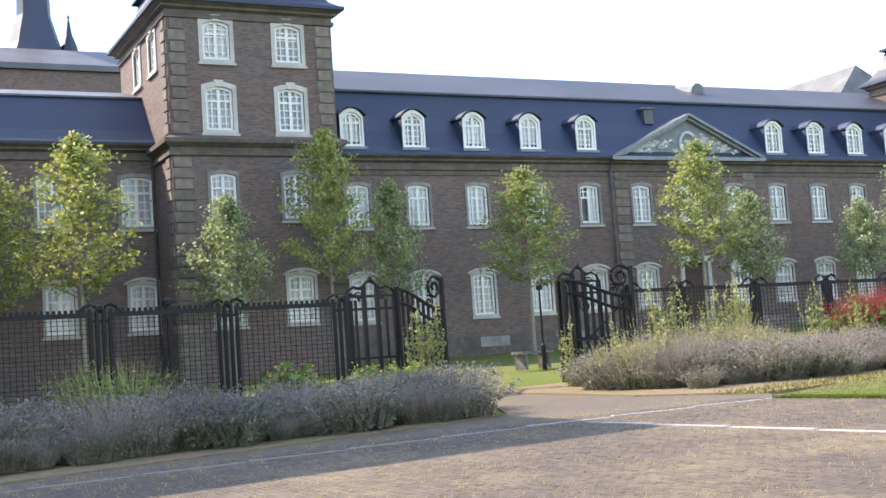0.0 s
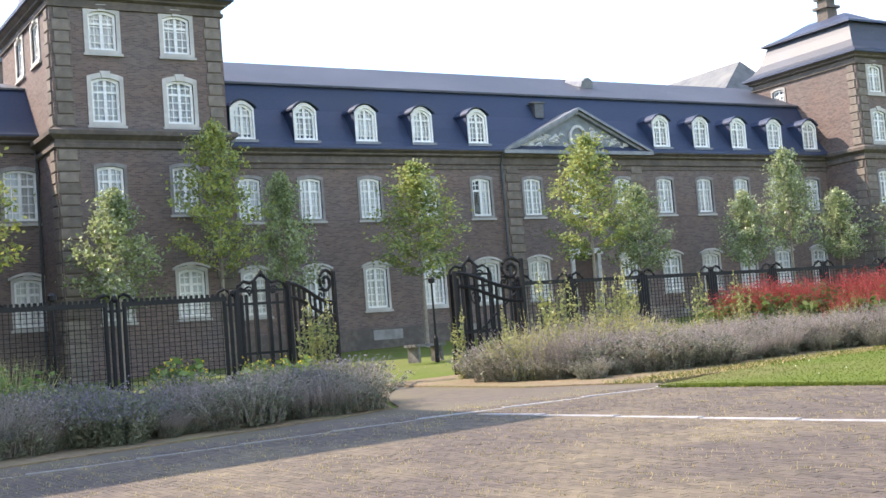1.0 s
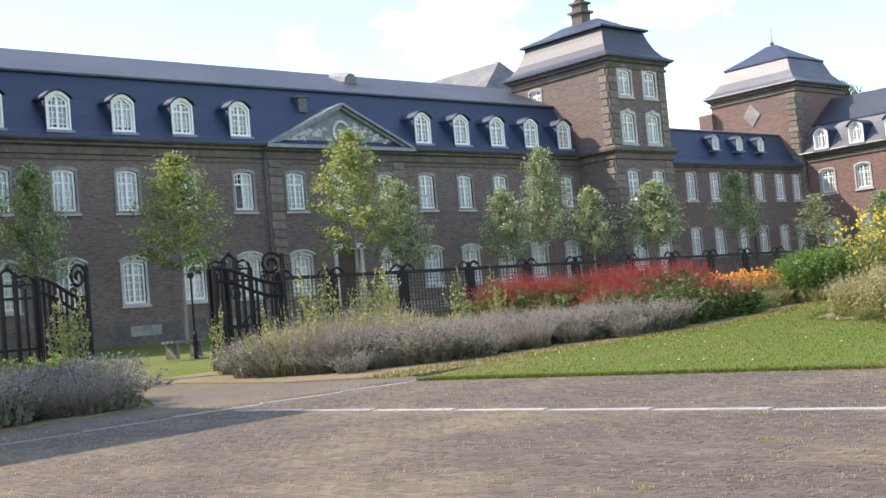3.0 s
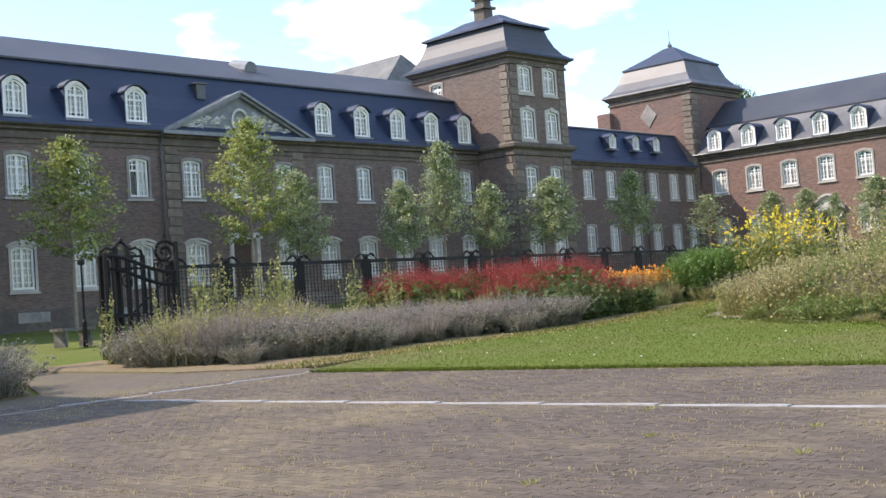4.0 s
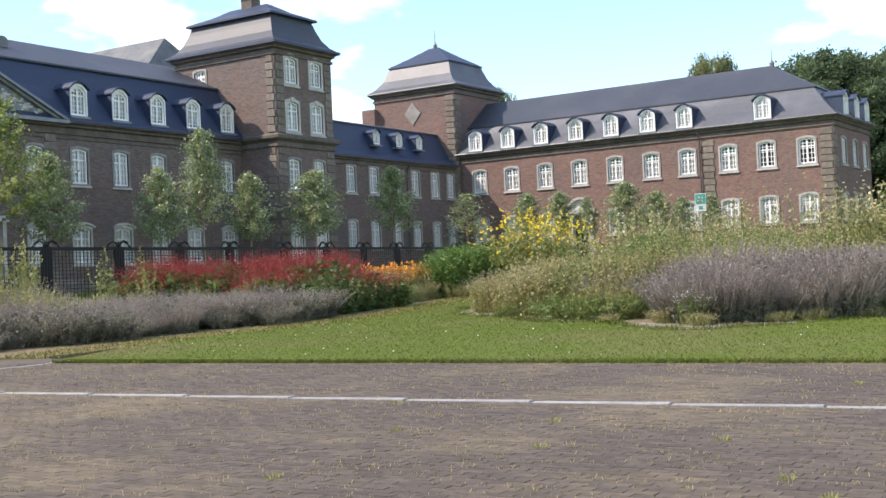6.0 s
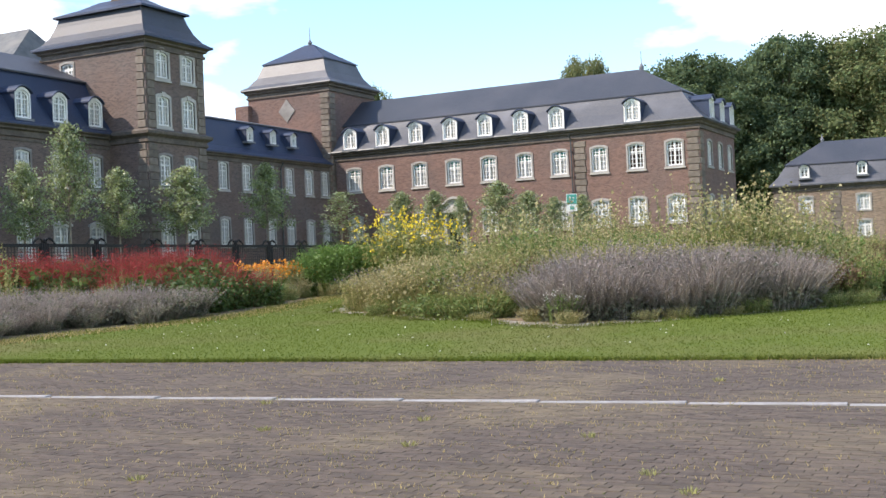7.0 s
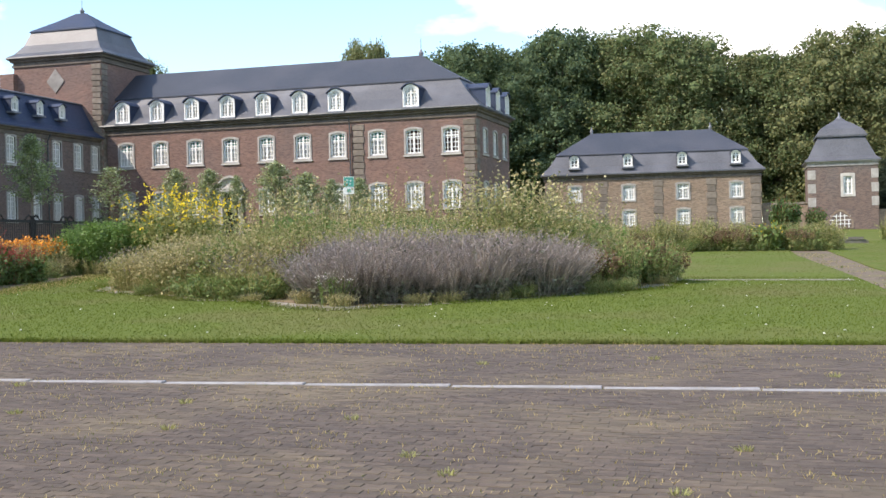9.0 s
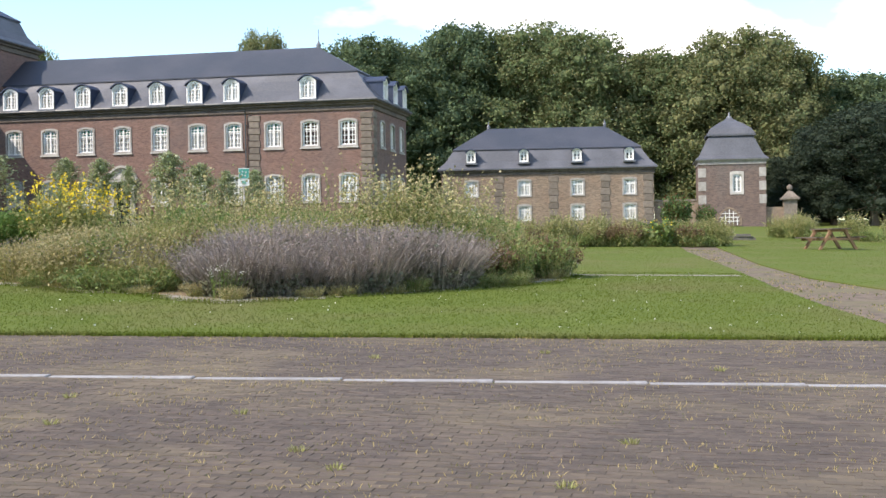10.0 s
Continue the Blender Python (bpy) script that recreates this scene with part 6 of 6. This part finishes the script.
grng = np.random.default_rng(77)
P = np.stack([grng.uniform(13.3, 30, 150000), grng.uniform(-3, 18, 150000)], 1)
P = P[in_poly(P, LAWN) & ~in_poly(P, RIM)]
scatter_blades("lawn_grass", P, 0.018, 0.014, [BLADE], "short green blades of the lawn", "grass", 3, 0.033)
Q = np.stack([grng.uniform(17, 62, 160000), grng.uniform(-20, 14, 160000)], 1)
Q = Q[(in_poly(Q, LAWN) & ~in_poly(Q, RIM) & (Q[:, 0] > 28)) | in_poly(Q, LAWN_FAR)]
scatter_blades("far_lawn_grass", Q, 0.015, 0.022, [BLADE], "short grass of the farther lawn", "grass", 9, 0.03)
T2 = np.repeat(grng.uniform([16, -5], [46, 0.4], (420, 2)), 16, 0) + grng.normal(0, 0.14, (6720, 2))
T2 = T2[~in_poly(T2, LAWN) & ~in_poly(T2, LAWN_FAR)]
scatter_blades("path_weeds", T2[::2], 0.03, 0.014, [STRAW], "dry weeds on the garden path", "weeds", 10, 0.01)
scatter_blades("path_grass", T2[1::2], 0.03, 0.016, [BLADE], "green grass creeping over the garden path", "grass", 12, 0.01)
R2 = np.repeat(grng.uniform([18.8, 2.4], [28, 15.6], (190, 2)), 40, 0) + grng.normal(0, 0.16, (7600, 2))
R2 = R2[in_poly(R2, RIM)]
RP = np.array(RIM[:12])
ri, rf = grng.integers(0, 11, 380), grng.uniform(0, 1, (380, 1))
RE = np.repeat(RP[ri] * (1 - rf) + RP[ri + 1] * rf, 12, 0) + grng.normal(0, 0.11, (4560, 2))
scatter_blades("rim_grass", RE, 0.05, 0.014, [BLADE], "lawn grass creeping over the gravel rim", "grass", 17, 0.035)
scatter_blades("rim_weeds", R2[::2], 0.06, 0.014, [BLADE], "green weeds on the gravel rim", "weeds", 13, 0.04)
scatter_blades("rim_straw", R2[1::2], 0.06, 0.012, [STRAW], "dry grass on the gravel rim", "weeds", 14, 0.04)
fx = grng.uniform(13.4, 30, 9000)
F2 = np.stack([fx, np.interp(fx, [13.4, 15.9, 18, 19.9, 22, 25.6, 30], [16.6, 16.5, 16.5, 16.1, 16.0, 16.8, 18.1]) + grng.normal(0, 0.3, 9000)], 1)
scatter_blades("bed_edge_straw", F2[::2], 0.05, 0.012, [STRAW], "dry grass along the flower bed's edge", "grass", 15, 0.03)
scatter_blades("bed_edge_grass", F2[1::2], 0.06, 0.014, [BLADE], "green weeds along the flower bed's edge", "weeds", 16, 0.03)
edge_y = grng.uniform(-3, 15.4, 9000)
E = np.stack([13.5 + (13.5 - edge_y) * 0.145 + grng.normal(0.02, 0.05, 9000), edge_y], 1)
scatter_blades("lawn_edge_grass", E, 0.055, 0.018, [BLADE], "longer grass along the lawn's edge", "grass", 4, 0.0)
D = P[grng.integers(0, len(P), 170)]
D = D[grng.uniform(0, 1, len(D)) < np.clip(1.2 - 0.03 * D[:, 1], 0.2, 1)]
scatter_blades("daisies", D, 0.015, 0.028, [WHITE_TIP], "small white daisies in the lawn", "flowers", 5, 0.075)
C = grng.uniform([1, -4], [15.2, 17], (3200, 2))
C = np.concatenate([C, np.stack([LAWN_X(0) - 0.75 + grng.normal(0, 0.55, 150), grng.uniform(-4, 6, 150)], 1)])
Wd = np.repeat(C, 14, 0) + grng.normal(0, 1, (len(C) * 14, 2)) * np.array([0.035, 0.16])
Wd = Wd[Wd[:, 0] < 13.5 + (13.5 - Wd[:, 1]) * 0.145]
scatter_blades("pavement_weeds", Wd[::2], 0.03, 0.008, [STRAW], "dry weeds in the pavement joints", "weeds", 6, 0.0)
scatter_blades("pavement_moss", Wd[1::4], 0.02, 0.007, [BLADE], "green weeds in the pavement joints", "weeds", 7, 0.0)
TUFT = herb_mesh("grass_tuft", 40, 34, 0.055, 0.06, [HERB_LIGHT, HERB_LIGHT, TAN], 0.009, 0.9, 0)
for x, y in ((10.45, 7.0), (8.6, 4.4), (8.0, 2.3), (9.3, 3.2), (7.5, 1.9), (8.7, 0.2), (9.8, 4.9), (13.7, 1.4), (12.6, -0.4), (7.3, 0.5), (9.0, 6.0), (6.9, 5.6), (12.9, 3.1)):
    ob = new("grass_tuft", TUFT)
    ob.matrix_basis = pose(x, y, ground_z(x, y), 0, 0, prng.uniform(0, 360))
    tagged(ob, "small tuft of grass growing between pavers", "grass tuft", "grass tufts")

# ---- pale strip stones and pavers, each a piece of the pavement ----
W["pavement"] = Matrix.Identity(4)
TILT = Matrix(((1, 0, 0), (0, 1, 0), (0.026, 0.020, 1))).to_4x4()


def slab(name, lx, ly, h, mat, bev=0.006):
    s = Soup()
    s.loft(-lx / 2, lx / 2, -ly / 2, ly / 2, [(0, 0, -0.05), (0, 0, h - bev), (-bev, -bev, h)])
    return s.mesh(name, mat)


STONE_LONG = slab("strip_stone", 0.13, 1.372, 0.012, KERB)
y = 15.4
while y > -4.5:
    x = STRIP_X(y - 0.69)
    part("strip_stone", STONE_LONG, pavement, Matrix.Translation((x, y - 0.69, ground_z(x, y - 0.69))) @ TILT @ Matrix.Rotation(0.1185, 4, "Z"))
    y -= 1.38
STONE_X = slab("strip_stone", 1.372, 0.11, 0.012, KERB)
STONE_THIN = slab("strip_stone", 1.37, 0.06, 0.012, STONE_MID)
x = -2.0
while x < 13.4:
    yy = STRIP_Y(x + 0.69)
    part("strip_stone", STONE_X if x > 8.6 else STONE_THIN, pavement, Matrix.Translation((x + 0.69, yy, ground_z(x + 0.69, yy))) @ TILT @ Matrix.Rotation(-0.035 if x < 9 else -0.11, 4, "Z"))
    x += 1.38
PX, PY = 0.088, 0.208
brick = slab("paver", PX - 0.004, PY - 0.004, 0.006, PAVER_ONE, 0.002)
QV, QF = [], []
ROW = np.cumsum(grng.uniform(0.3, 0.7, 400)) % 1.0
unit = [(-1, -1, -1), (1, -1, -1), (1, 1, -1), (-1, 1, -1), (-1, -1, 1), (1, -1, 1), (1, 1, 1), (-1, 1, 1)]
for i in range(int(1.0 / PX), int(15.6 / PX)):
    x = i * PX
    for j in range(int(-5 / PY), int(17.2 / PY)):
        y = (j + ROW[i]) * PY
        if x * x + y * y < 34 or x > LAWN_X(y) - 0.04 or y > STRIP_Y(x) + 0.6 or abs(x - STRIP_X(y)) < 0.12 or abs(y - STRIP_Y(x)) < 0.15:
            continue
        if y < -0.35 * x or (y > 3.0 * x + 9):
            continue
        if abs(x - 7.3) < 0.36 and 0.4 < y < 4.0:
            part("paver", brick, pavement, Matrix.Translation((x, y, ground_z(x, y) + grng.uniform(-0.002, 0.002))) @ TILT)
            continue
        z = ground_z(x, y) + grng.uniform(-0.0012, 0.0012)
        tx, ty = grng.normal(0, 0.01, 2)
        o = len(QV)
        hx, hy = (PX - 0.004) / 2, (PY - 0.004) / 2
        QV += [(x + a * hx * (0.97 if c > 0 else 1), y + b * hy * (0.985 if c > 0 else 1), z + (0.006 if c > 0 else -0.04) + a * hx * (0.026 + tx) + b * hy * (0.02 + ty)) for a, b, c in unit]
        QF += [(o + 4, o + 5, o + 6, o + 7), (o, o + 1, o + 5, o + 4), (o + 1, o + 2, o + 6, o + 5), (o + 2, o + 3, o + 7, o + 6), (o + 3, o, o + 4, o + 7)]
tagged(part("pavers", join("pavers", [(np.array(QV), np.array(QF), 0)], [PAVER]), pavement), "brown clinker pavers laid in running bond", "", "", "stuff")
